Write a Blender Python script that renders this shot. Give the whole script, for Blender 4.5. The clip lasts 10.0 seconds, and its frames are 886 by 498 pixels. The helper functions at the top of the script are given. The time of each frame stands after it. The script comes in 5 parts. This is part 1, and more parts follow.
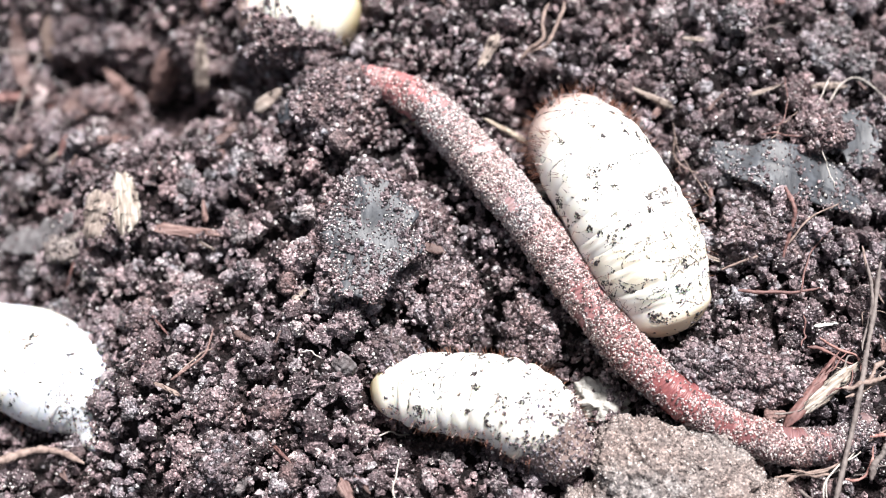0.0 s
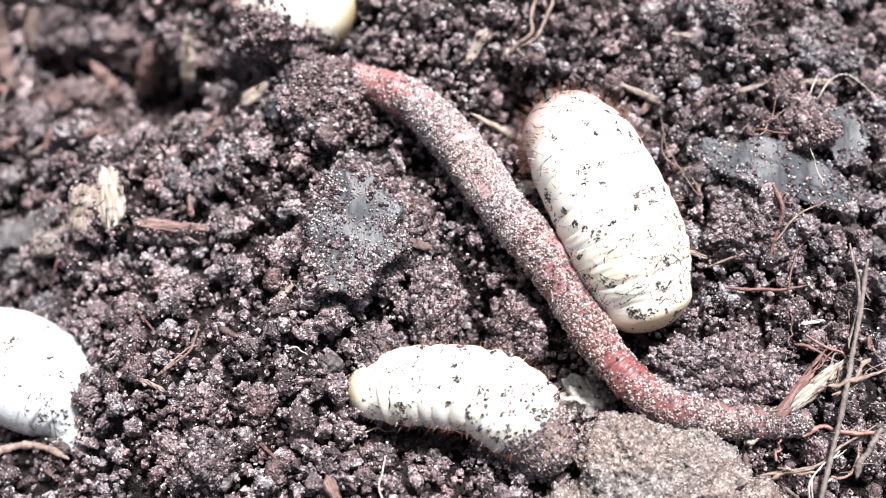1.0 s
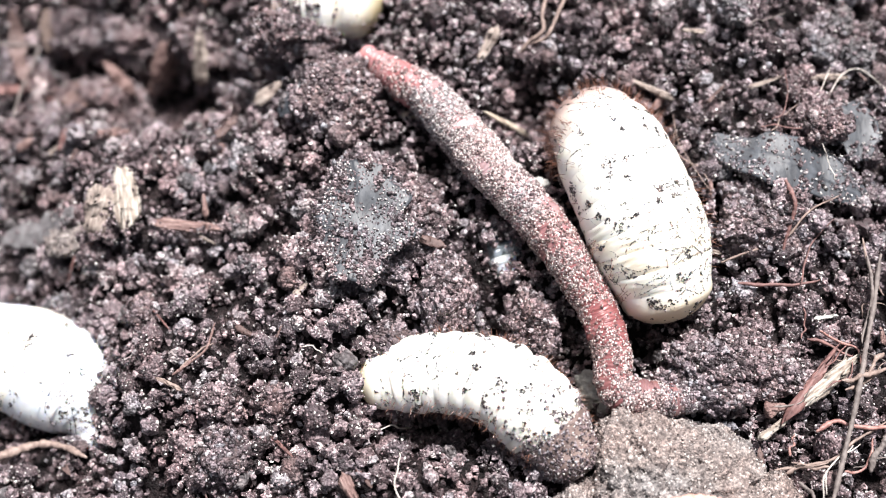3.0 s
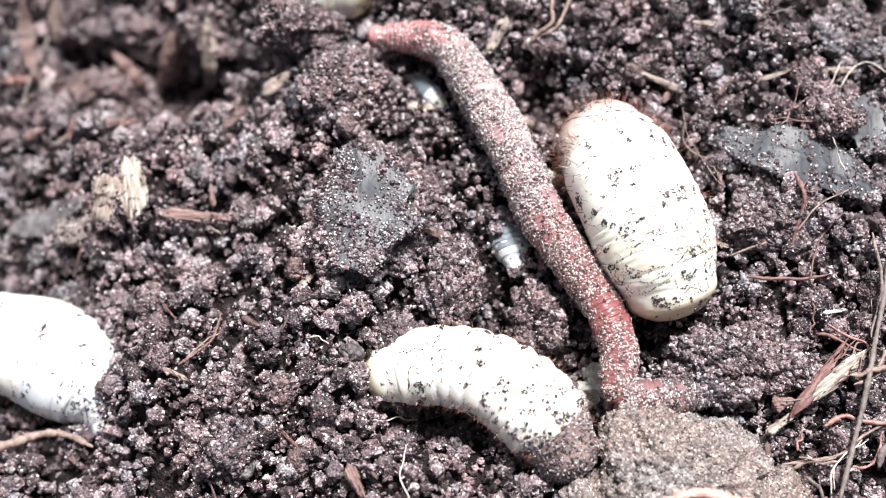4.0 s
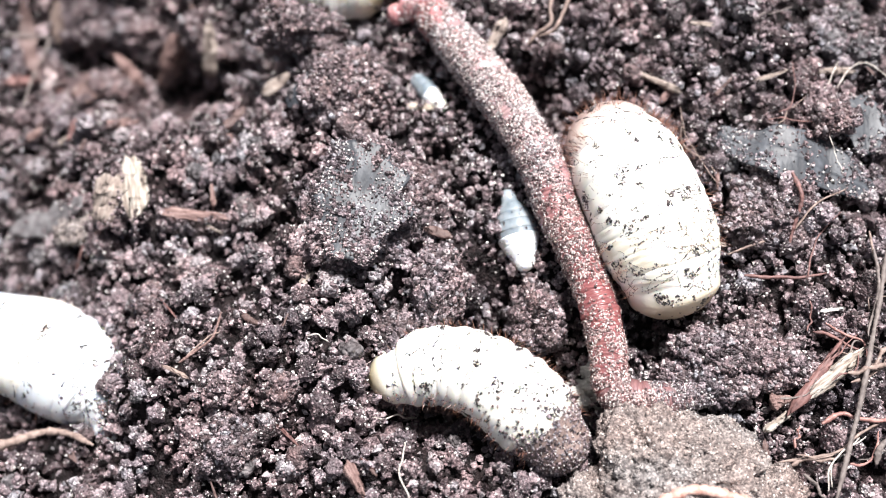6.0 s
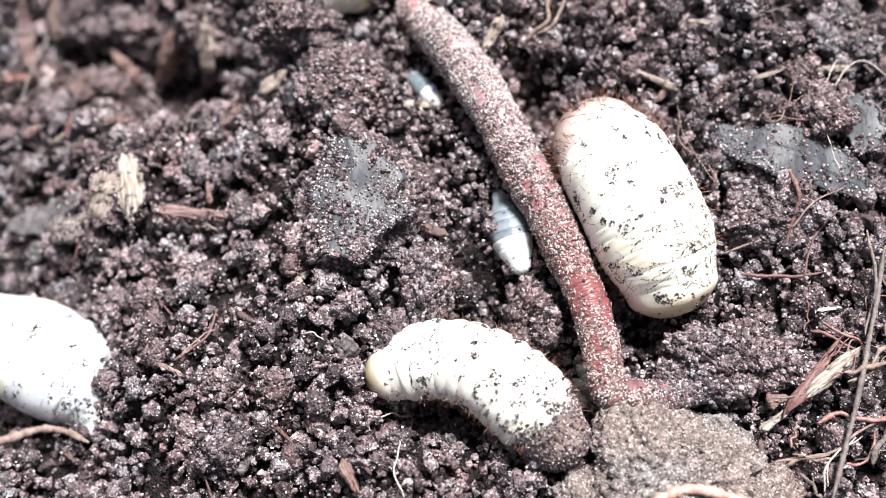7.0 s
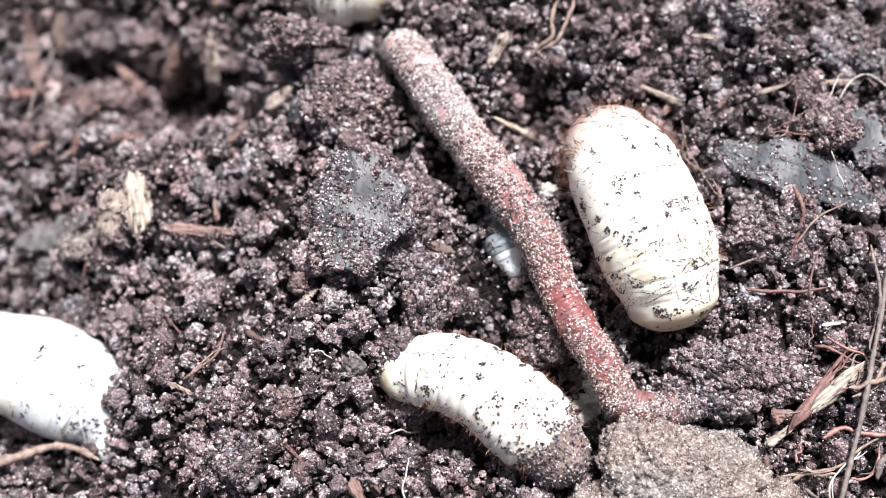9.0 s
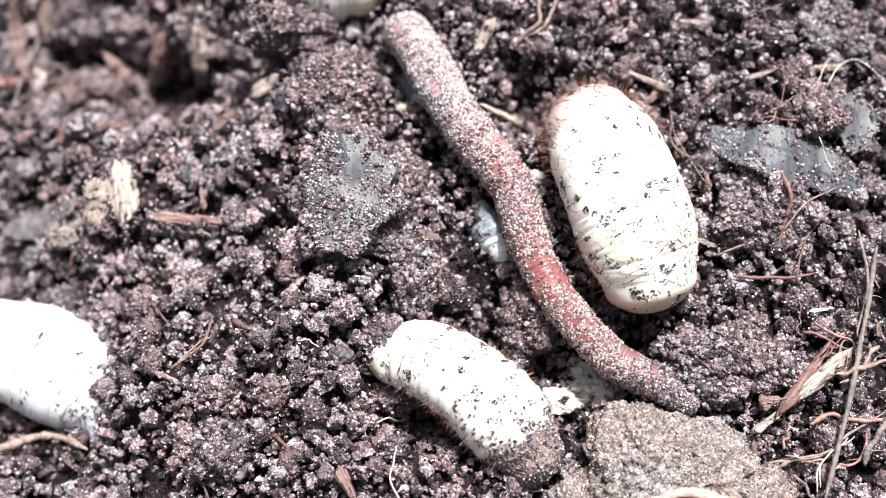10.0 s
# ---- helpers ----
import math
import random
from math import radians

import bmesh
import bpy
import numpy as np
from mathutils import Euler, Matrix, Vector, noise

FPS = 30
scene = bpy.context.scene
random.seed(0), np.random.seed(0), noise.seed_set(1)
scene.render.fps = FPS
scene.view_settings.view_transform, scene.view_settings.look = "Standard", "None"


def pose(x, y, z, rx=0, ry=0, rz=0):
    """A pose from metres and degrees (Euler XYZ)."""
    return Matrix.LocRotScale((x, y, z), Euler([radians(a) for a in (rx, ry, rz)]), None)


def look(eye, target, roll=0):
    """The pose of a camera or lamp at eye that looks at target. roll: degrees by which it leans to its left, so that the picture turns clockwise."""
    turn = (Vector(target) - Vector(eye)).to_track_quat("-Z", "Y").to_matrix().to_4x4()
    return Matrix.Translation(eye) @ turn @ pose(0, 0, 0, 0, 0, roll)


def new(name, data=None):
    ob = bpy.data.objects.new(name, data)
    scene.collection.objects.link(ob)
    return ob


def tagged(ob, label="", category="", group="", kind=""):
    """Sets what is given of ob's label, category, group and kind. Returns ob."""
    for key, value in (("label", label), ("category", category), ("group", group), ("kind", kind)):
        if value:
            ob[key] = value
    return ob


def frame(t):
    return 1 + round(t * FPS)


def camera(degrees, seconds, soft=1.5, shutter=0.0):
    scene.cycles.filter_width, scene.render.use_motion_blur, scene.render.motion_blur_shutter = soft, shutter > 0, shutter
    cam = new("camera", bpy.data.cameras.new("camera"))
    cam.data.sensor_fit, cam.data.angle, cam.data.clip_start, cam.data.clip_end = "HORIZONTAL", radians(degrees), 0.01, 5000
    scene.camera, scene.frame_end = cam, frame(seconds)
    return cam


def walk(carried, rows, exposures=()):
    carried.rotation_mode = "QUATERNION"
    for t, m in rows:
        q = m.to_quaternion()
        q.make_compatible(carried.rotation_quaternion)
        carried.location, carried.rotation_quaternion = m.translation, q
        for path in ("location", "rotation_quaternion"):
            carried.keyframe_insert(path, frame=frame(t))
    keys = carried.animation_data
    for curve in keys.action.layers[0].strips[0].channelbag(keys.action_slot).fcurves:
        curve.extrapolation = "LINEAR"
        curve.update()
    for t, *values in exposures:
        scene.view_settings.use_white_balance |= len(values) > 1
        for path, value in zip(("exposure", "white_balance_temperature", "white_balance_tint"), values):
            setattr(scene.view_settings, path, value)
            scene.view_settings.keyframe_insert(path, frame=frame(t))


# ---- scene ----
cam = camera(40, 10.0, soft=1.0)
PATH = [
    (0.0, pose(-0.000683, -0.038232, 0.115272, 19.0289, -0.5109, -0.3347)),
    (0.5, pose(-0.001153, -0.037721, 0.115003, 18.6629, -0.9587, -0.1450)),
    (1.0, pose(-0.000564, -0.037121, 0.115207, 18.3524, -1.0978, -0.3223)),
    (1.5, pose(-0.000441, -0.037245, 0.115373, 18.3416, -0.9170, -0.2652)),
    (2.0, pose(0.000162, -0.036922, 0.115500, 18.1913, -0.8731, -0.5495)),
    (2.5, pose(-0.000010, -0.036763, 0.115948, 18.0979, -0.4955, -0.6501)),
    (2.7, pose(-0.000797, -0.036931, 0.115948, 18.0979, -0.4955, -0.6501)),
    (3.8, pose(-0.000180, -0.036873, 0.115320, 17.9060, -0.1098, -0.0503)),
    (4.0, pose(-0.000461, -0.037294, 0.115320, 17.9060, -0.1098, -0.0503)),
    (4.5, pose(-0.000000, -0.037391, 0.115078, 18.0000, -0.0000, 0.0000)),
    (5.0, pose(0.000294, -0.037758, 0.115306, 18.1080, -0.0235, 0.0677)),
    (5.5, pose(-0.000093, -0.038431, 0.115643, 18.3670, -0.1295, -0.0711)),
    (5.7, pose(-0.000402, -0.038460, 0.115643, 18.3670, -0.1295, -0.0711)),
    (6.8, pose(0.000395, -0.038414, 0.115362, 18.2156, 0.0840, 0.1484)),
    (7.0, pose(0.000541, -0.038313, 0.115362, 18.2156, 0.0840, 0.1484)),
    (7.5, pose(0.000368, -0.038542, 0.114797, 18.2348, -0.0470, 0.1100)),
    (8.0, pose(0.000895, -0.037178, 0.115289, 17.9099, 0.0578, 0.0448)),
    (8.5, pose(-0.000186, -0.036043, 0.116398, 17.7313, 0.2390, -0.0350)),
    (9.0, pose(0.000074, -0.035345, 0.117087, 17.4395, 0.2772, -0.2023)),
    (9.5, pose(0.000170, -0.035059, 0.117282, 16.8500, 0.2656, -0.2707)),
    (10.0, pose(0.001036, -0.035007, 0.116865, 16.7320, 0.2127, -0.4932)),
]

walk(cam, PATH, [(0.0, 0.920), (2.5, 0.940), (4.5, 0.905), (5.5, 1.015), (7.0, 0.875), (8.0, 0.840), (9.0, 0.880), (9.5, 0.930), (10.0, 1.040)])
cam.data.dof.use_dof, cam.data.dof.focus_distance, cam.data.dof.aperture_fstop = True, 0.1166, 14.5

# ---- light: a bright overcast sky, brightest ahead and to the right ----
world = bpy.data.worlds.new("overcast_sky")
scene.world, world.use_nodes = world, True
sky = world.node_tree.nodes.new("ShaderNodeTexSky")
sky.sky_type, sky.sun_disc = "NISHITA", False
sky.sun_elevation, sky.sun_rotation = radians(63), radians(23)
sky.air_density, sky.dust_density = 1.0, 4.0
back = world.node_tree.nodes["Background"]
back.inputs["Strength"].default_value = 0.044
cloud = world.node_tree.nodes.new("ShaderNodeHueSaturation")
cloud.inputs["Saturation"].default_value = 0.45
world.node_tree.links.new(sky.outputs["Color"], cloud.inputs["Color"])
world.node_tree.links.new(cloud.outputs["Color"], back.inputs["Color"])
sun = new("sun", bpy.data.lights.new("sun", "SUN"))
sun.data.energy, sun.data.angle, sun.data.color = 5.0, radians(12), (1.0, 0.965, 0.955)
sun.matrix_world = look((0.18, 0.42, 0.89), (0, 0, 0))

# ---- materials ----


def shader(name, rough=0.6):
    m = bpy.data.materials.new(name)
    m.use_nodes = True
    nodes, links = m.node_tree.nodes, m.node_tree.links
    p = nodes["Principled BSDF"]
    p.inputs["Roughness"].default_value = rough
    where = nodes.new("ShaderNodeTexCoord").outputs["Object"]
    return m, nodes, links, p, where


def grain(nodes, links, where, size, detail=4.0):
    n = nodes.new("ShaderNodeTexNoise")
    n.inputs["Scale"].default_value, n.inputs["Detail"].default_value = 1.0 / size, detail
    links.new(where, n.inputs["Vector"])
    return n.outputs["Fac"]


def ramp(nodes, links, fac, stops):
    r = nodes.new("ShaderNodeValToRGB")
    e = r.color_ramp.elements
    while len(e) < len(stops):
        e.new(0.5)
    for k, (at, c) in enumerate(stops):
        e[k].position, e[k].color = at, (*c, 1)
    links.new(fac, r.inputs["Fac"])
    return r.outputs["Color"]


def mixed(nodes, links, fac, a, b, how="MIX"):
    n = nodes.new("ShaderNodeMix")
    n.data_type, n.blend_type = "RGBA", how
    for sock, val in ((n.inputs[0], fac), (n.inputs[6], a), (n.inputs[7], b)):
        if isinstance(val, bpy.types.NodeSocket):
            links.new(val, sock)
        else:
            sock.default_value = val if isinstance(val, float) else (*val, 1)
    return n.outputs[2]


def bumped(nodes, links, p, layers):
    last = None
    for fac, deep in layers:
        b = nodes.new("ShaderNodeBump")
        b.inputs["Distance"].default_value, b.invert = abs(deep), deep < 0
        b.inputs["Strength"].default_value = 1.0
        links.new(fac, b.inputs["Height"])
        if last:
            links.new(last, b.inputs["Normal"])
        last = b.outputs["Normal"]
    links.new(last, p.inputs["Normal"])


def soil_material(name, stops, pieces=True, gloss=(0.42, 0.85), fine=0.00024, single=False, wet=0.5):
    m, nodes, links, p, where = shader(name)
    if single:
        base = ramp(nodes, links, nodes.new("ShaderNodeObjectInfo").outputs["Random"], stops)
    elif pieces:
        base = ramp(nodes, links, nodes.new("ShaderNodeNewGeometry").outputs["Random Per Island"], stops)
    else:
        base = ramp(nodes, links, grain(nodes, links, where, 0.0016, 5), stops)
    spots = ramp(nodes, links, grain(nodes, links, where, 0.0005, 6), [(0.3, (0.55, 0.52, 0.52)), (0.55, (1, 1, 1)), (0.75, (1.5, 1.43, 1.4))])
    base = mixed(nodes, links, 1.0, base, spots, "MULTIPLY")
    # single grains differ in tone, and whole stretches of soil lean to grey or to red
    pebble = nodes.new("ShaderNodeTexVoronoi")
    pebble.inputs["Scale"].default_value = 1.0 / fine
    links.new(where, pebble.inputs["Vector"])
    tone = nodes.new("ShaderNodeSeparateXYZ")
    links.new(pebble.outputs["Color"], tone.inputs[0])
    salt = ramp(nodes, links, tone.outputs["X"], [(0.0, (0.45, 0.44, 0.45)), (0.5, (0.90, 0.90, 0.90)), (0.85, (1.3, 1.28, 1.26)), (1.0, (2.1, 2.06, 2.02))])
    base = mixed(nodes, links, 1.0, base, salt, "MULTIPLY")
    spread = nodes.new("ShaderNodeNewGeometry").outputs["Position"]
    lean = ramp(nodes, links, grain(nodes, links, spread, 0.006, 3), [(0.36, (0.93, 1.0, 1.04)), (0.5, (1, 1, 1)), (0.68, (1.05, 0.965, 0.94))])
    base = mixed(nodes, links, 1.0, base, lean, "MULTIPLY")
    links.new(base, p.inputs["Base Color"])
    r = nodes.new("ShaderNodeMapRange")
    r.inputs["To Min"].default_value, r.inputs["To Max"].default_value = gloss
    r.inputs["From Min"].default_value, r.inputs["From Max"].default_value = 0.3, 0.7
    links.new(grain(nodes, links, where, 0.0009, 3), r.inputs["Value"])
    links.new(r.outputs["Result"], p.inputs["Roughness"])
    bumped(nodes, links, p, [(pebble.outputs["Distance"], -0.75 * fine), (grain(nodes, links, where, 0.00012, 3), 0.00006)])
    p.inputs["Specular IOR Level"].default_value = wet
    return m


EARTH = [(0.0, (0.026, 0.019, 0.021)), (0.22, (0.085, 0.064, 0.070)), (0.5, (0.213, 0.163, 0.176)), (0.8, (0.342, 0.270, 0.286)),
         (0.92, (0.325, 0.312, 0.336)), (1.0, (0.49, 0.43, 0.434))]
soil = soil_material("humus_crumbs", EARTH, gloss=(0.16, 0.62))
single_soil = soil_material("humus_lump", EARTH, gloss=(0.16, 0.62), single=True)
# far blacker than the crumbs: the shade of the gaps is put into this colour
gap_shade_soil = soil_material("humus", [(0.3, (0.005, 0.0036, 0.004)), (0.5, (0.014, 0.010, 0.011)), (0.7, (0.036, 0.026, 0.027))], pieces=False, wet=0.2)
pale_soil = soil_material("dry_loam", [(0.25, (0.165, 0.135, 0.127)), (0.5, (0.275, 0.236, 0.222)), (0.75, (0.365, 0.325, 0.308))], pieces=False, gloss=(0.7, 0.95), fine=0.00017)
pale_crumb = soil_material("dry_loam_crumbs", [(0.0, (0.05, 0.04, 0.038)), (0.12, (0.16, 0.133, 0.126)), (0.35, (0.25, 0.214, 0.202)), (0.8, (0.345, 0.305, 0.288)), (1.0, (0.52, 0.475, 0.455))], gloss=(0.6, 0.95))
dark_clod = soil_material("moist_loam", [(0.3, (0.045, 0.031, 0.033)), (0.5, (0.13, 0.092, 0.095)), (0.7, (0.26, 0.20, 0.20))], pieces=False, gloss=(0.3, 0.8), fine=0.0003)
grey_pellet = soil_material("slate_clay", [(0.3, (0.060, 0.053, 0.056)), (0.5, (0.125, 0.114, 0.120)), (0.7, (0.21, 0.194, 0.20))], pieces=False, gloss=(0.4, 0.8), fine=0.0005)
fleck_soil = soil_material("dark_flecks", [(0.0, (0.016, 0.014, 0.016)), (0.6, (0.065, 0.058, 0.060)), (0.85, (0.15, 0.13, 0.13)), (1.0, (0.34, 0.30, 0.29))], gloss=(0.4, 0.9))
skin_grit = soil_material("pale_grit", [(0.0, (0.09, 0.052, 0.053)), (0.25, (0.22, 0.140, 0.140)), (0.55, (0.39, 0.28, 0.275)), (0.85, (0.58, 0.48, 0.47)), (1.0, (0.86, 0.81, 0.80))], gloss=(0.2, 0.6))


crust_grit = soil_material("pale_crust", [(0.0, (0.15, 0.105, 0.106)), (0.25, (0.36, 0.275, 0.275)), (0.6, (0.54, 0.455, 0.45)), (1.0, (0.88, 0.83, 0.82))], gloss=(0.2, 0.6))


def plain_material(name, stops, rough=0.5, size=0.0006, deep=0.00005, along=None, sheen=0.5):
    m, nodes, links, p, where = shader(name, rough)
    if along:
        k = nodes.new("ShaderNodeMapping")
        k.inputs["Scale"].default_value = along
        links.new(where, k.inputs["Vector"])
        where = k.outputs["Vector"]
    fac = grain(nodes, links, where, size, 6)
    links.new(ramp(nodes, links, fac, stops), p.inputs["Base Color"])
    bumped(nodes, links, p, [(fac, deep)])
    p.inputs["Specular IOR Level"].default_value = sheen
    return m


sand = plain_material("quartz_sand", [(0.3, (0.70, 0.65, 0.62)), (0.7, (0.92, 0.90, 0.88))], rough=0.15, size=0.0004, deep=0.00002)


def skin_material(name, base, tint, soft=0.25, rough=0.34, scale=0.0016, end=None, reach=(0.0005, 0.0040), rings=0.0):
    """Skin; end: the colour towards the tip of an end ring."""
    m, nodes, links, p, where = shader(name, rough)
    colour = ramp(nodes, links, grain(nodes, links, where, 0.0028, 4), [(0.35, tint), (0.6, base)])
    if end:
        part_z = nodes.new("ShaderNodeSeparateXYZ")
        links.new(where, part_z.inputs[0])
        far = nodes.new("ShaderNodeMath")
        far.operation = "ABSOLUTE"
        links.new(part_z.outputs["Z"], far.inputs[0])
        k = nodes.new("ShaderNodeMapRange")
        k.interpolation_type = "SMOOTHSTEP"
        k.inputs["From Min"].default_value, k.inputs["From Max"].default_value = reach
        links.new(far.outputs[0], k.inputs["Value"])
        colour = mixed(nodes, links, k.outputs["Result"], colour, end)
    links.new(colour, p.inputs["Base Color"])
    p.inputs["Subsurface Weight"].default_value = soft
    p.inputs["Subsurface Scale"].default_value = scale
    p.inputs["Subsurface Radius"].default_value = (1.0, 0.75, 0.5)
    k = nodes.new("ShaderNodeMapping")
    k.inputs["Scale"].default_value = (0.35, 0.35, 1.6)
    links.new(where, k.inputs["Vector"])
    layers = [(grain(nodes, links, k.outputs["Vector"], 0.0009, 5), 0.00006), (grain(nodes, links, where, 0.00015, 2), 0.00002)]
    if rings:
        wave = nodes.new("ShaderNodeTexWave")
        wave.bands_direction = "Z"
        wave.inputs["Scale"].default_value, wave.inputs["Distortion"].default_value = 0.314 / rings, 5.0
        links.new(where, wave.inputs["Vector"])
        layers.insert(0, (wave.outputs["Fac"], 0.11 * rings))
    bumped(nodes, links, p, layers)
    return m


CREAM, IVORY = (0.92, 0.90, 0.84), (0.90, 0.86, 0.76)
grub_white = skin_material("grub_skin", CREAM, IVORY)
grub_cream = skin_material("grub_skin_creamy", (0.88, 0.84, 0.75), (0.79, 0.72, 0.59), soft=0.28)
grub_yellow = skin_material("grub_skin_yellowish", CREAM, IVORY, soft=0.3, end=(0.62, 0.50, 0.34))
grub_tail = skin_material("grub_skin_tail", CREAM, IVORY, soft=0.3, end=(0.56, 0.46, 0.25), reach=(0.0008, 0.0042))
grub_pink = skin_material("grub_skin_pinkish", (0.85, 0.77, 0.71), (0.72, 0.62, 0.56), soft=0.3, end=(0.42, 0.30, 0.27), reach=(0.0002, 0.0032))
grub_caked = skin_material("grub_skin_dirty", (0.27, 0.20, 0.18), (0.13, 0.092, 0.084), soft=0.1)
grub_blue = skin_material("grub_skin_bluish", (0.86, 0.885, 0.90), (0.74, 0.78, 0.82), soft=0.3, rough=0.30)
pupa_skin = skin_material("pupa_skin_glassy", (0.32, 0.36, 0.39), (0.15, 0.19, 0.22), soft=0.35, rough=0.18)


def worm_skin(u):
    """The worm's skin from its red head (0) over the pale belt to the reddish tail (1)."""
    at = (0, 0.1, 0.2, 0.3, 0.42, 0.55, 0.66, 0.78, 0.9, 1)
    red, green = (0.50, 0.46, 0.48, 0.55, 0.47, 0.36, 0.29, 0.29, 0.26, 0.22), (0.25, 0.20, 0.30, 0.40, 0.31, 0.18, 0.105, 0.11, 0.14, 0.15)
    r, g = float(np.interp(u, at, red)), float(np.interp(u, at, green))
    return skin_material("worm_skin", (r, g, g * 1.01), (r * 0.68, g * 0.62, g * 0.64), rough=0.27, scale=0.0006, rings=0.00045)


WORM_SKINS = [worm_skin(k / 11) for k in range(12)]
bristle_brown = plain_material("bristle", [(0.3, (0.11, 0.045, 0.03)), (0.7, (0.24, 0.11, 0.075))], rough=0.35)
leg_brown = plain_material("leg_shell", [(0.3, (0.22, 0.08, 0.03)), (0.7, (0.42, 0.20, 0.09))], rough=0.3)
wood_pale = plain_material("weathered_wood", [(0.25, (0.24, 0.16, 0.12)), (0.45, (0.52, 0.43, 0.34)), (0.75, (0.78, 0.71, 0.60))], rough=0.75, size=0.0012, deep=0.00025, along=(3.5, 3.5, 0.5))
wood_dull = plain_material("dull_cream_wood", [(0.28, (0.10, 0.072, 0.060)), (0.45, (0.30, 0.250, 0.210)), (0.6, (0.46, 0.42, 0.37)), (0.8, (0.62, 0.58, 0.52))], rough=0.8, size=0.0009, deep=0.0003, along=(3.0, 3.0, 0.35))
wood_grey = plain_material("greyed_wood", [(0.25, (0.13, 0.095, 0.08)), (0.5, (0.29, 0.235, 0.205)), (0.75, (0.50, 0.44, 0.39))], rough=0.75, size=0.0010, deep=0.0003, along=(3.5, 3.5, 0.5))
wood_brown = plain_material("rotten_wood", [(0.25, (0.07, 0.036, 0.034)), (0.5, (0.20, 0.122, 0.110)), (0.75, (0.36, 0.255, 0.232))], rough=0.7, size=0.0010, deep=0.00025, along=(3.5, 3.5, 0.5))
root_red = plain_material("root_bark_red", [(0.3, (0.10, 0.05, 0.048)), (0.7, (0.25, 0.13, 0.118))], rough=0.6, size=0.0007, deep=0.0001)
root_rose = plain_material("root_bark_rose", [(0.3, (0.20, 0.09, 0.08)), (0.7, (0.46, 0.26, 0.23))], rough=0.5, size=0.0007, deep=0.0001)
root_tan = plain_material("root_bark_tan", [(0.3, (0.15, 0.105, 0.090)), (0.7, (0.36, 0.272, 0.236))], rough=0.65, size=0.0007, deep=0.0001)
root_pink = plain_material("root_bark_pink", [(0.3, (0.40, 0.20, 0.16)), (0.7, (0.70, 0.48, 0.42))], rough=0.45, size=0.0007, deep=0.0001)
root_grey = plain_material("dry_stem", [(0.3, (0.10, 0.082, 0.078)), (0.7, (0.25, 0.212, 0.198))], rough=0.7, size=0.0007, deep=0.0001)
root_white = plain_material("pale_fibre", [(0.3, (0.50, 0.45, 0.40)), (0.7, (0.75, 0.70, 0.64))], rough=0.5)
leaf_grey = plain_material("wet_leaf_grey", [(0.25, (0.022, 0.024, 0.029)), (0.5, (0.046, 0.051, 0.060)), (0.8, (0.100, 0.111, 0.128))], rough=0.5, size=0.0014, deep=0.00022, along=(1.0, 0.45, 1.0))
leaf_dry = plain_material("dry_leaf_grey", [(0.25, (0.10, 0.092, 0.095)), (0.5, (0.17, 0.160, 0.165)), (0.8, (0.26, 0.25, 0.255))], rough=0.75, size=0.0014, deep=0.00022)
dead_leaf = plain_material("dead_leaf", [(0.25, (0.05, 0.026, 0.023)), (0.5, (0.115, 0.072, 0.066)), (0.8, (0.22, 0.152, 0.142))], rough=0.65, size=0.0010, deep=0.0003)
mould = plain_material("white_mould", [(0.3, (0.42, 0.40, 0.37)), (0.7, (0.74, 0.73, 0.69))], rough=0.6, size=0.0006, deep=0.0003)

# ---- the lie of the soil ----
# the lie of the soil, in metres: (x, y, height, reach along x, reach along y)
HILLS = [
    (-0.01081, 0.01745, 0.0030, 0.004, 0.004), (-0.00816, 0.00364, 0.0010, 0.007, 0.007), (-0.03952, 0.01542, 0.0025, 0.007, 0.006), (-0.01489, 0.02066, 0.0014, 0.003, 0.003),
    (-0.03465, 0.00630, 0.0020, 0.006, 0.005), (-0.02141, -0.01347, 0.0018, 0.009, 0.007), (-0.02846, -0.00721, 0.0014, 0.008, 0.005),
    (0.02814, -0.01141, 0.0030, 0.007, 0.004), (0.03379, 0.00364, 0.0020, 0.006, 0.005), (0.03679, 0.01162, 0.0018, 0.008, 0.005),
    (0.02782, 0.02454, 0.0020, 0.014, 0.007), (-0.00226, 0.01174, 0.0018, 0.0025, 0.0035), (0.03763, -0.01472, 0.0010, 0.007, 0.007),
    (0.00508, -0.02275, 0.0030, 0.008, 0.0038), (-0.00259, -0.02302, 0.0024, 0.006, 0.0040), (-0.03025, -0.01552, 0.0022, 0.0026, 0.0040),
]
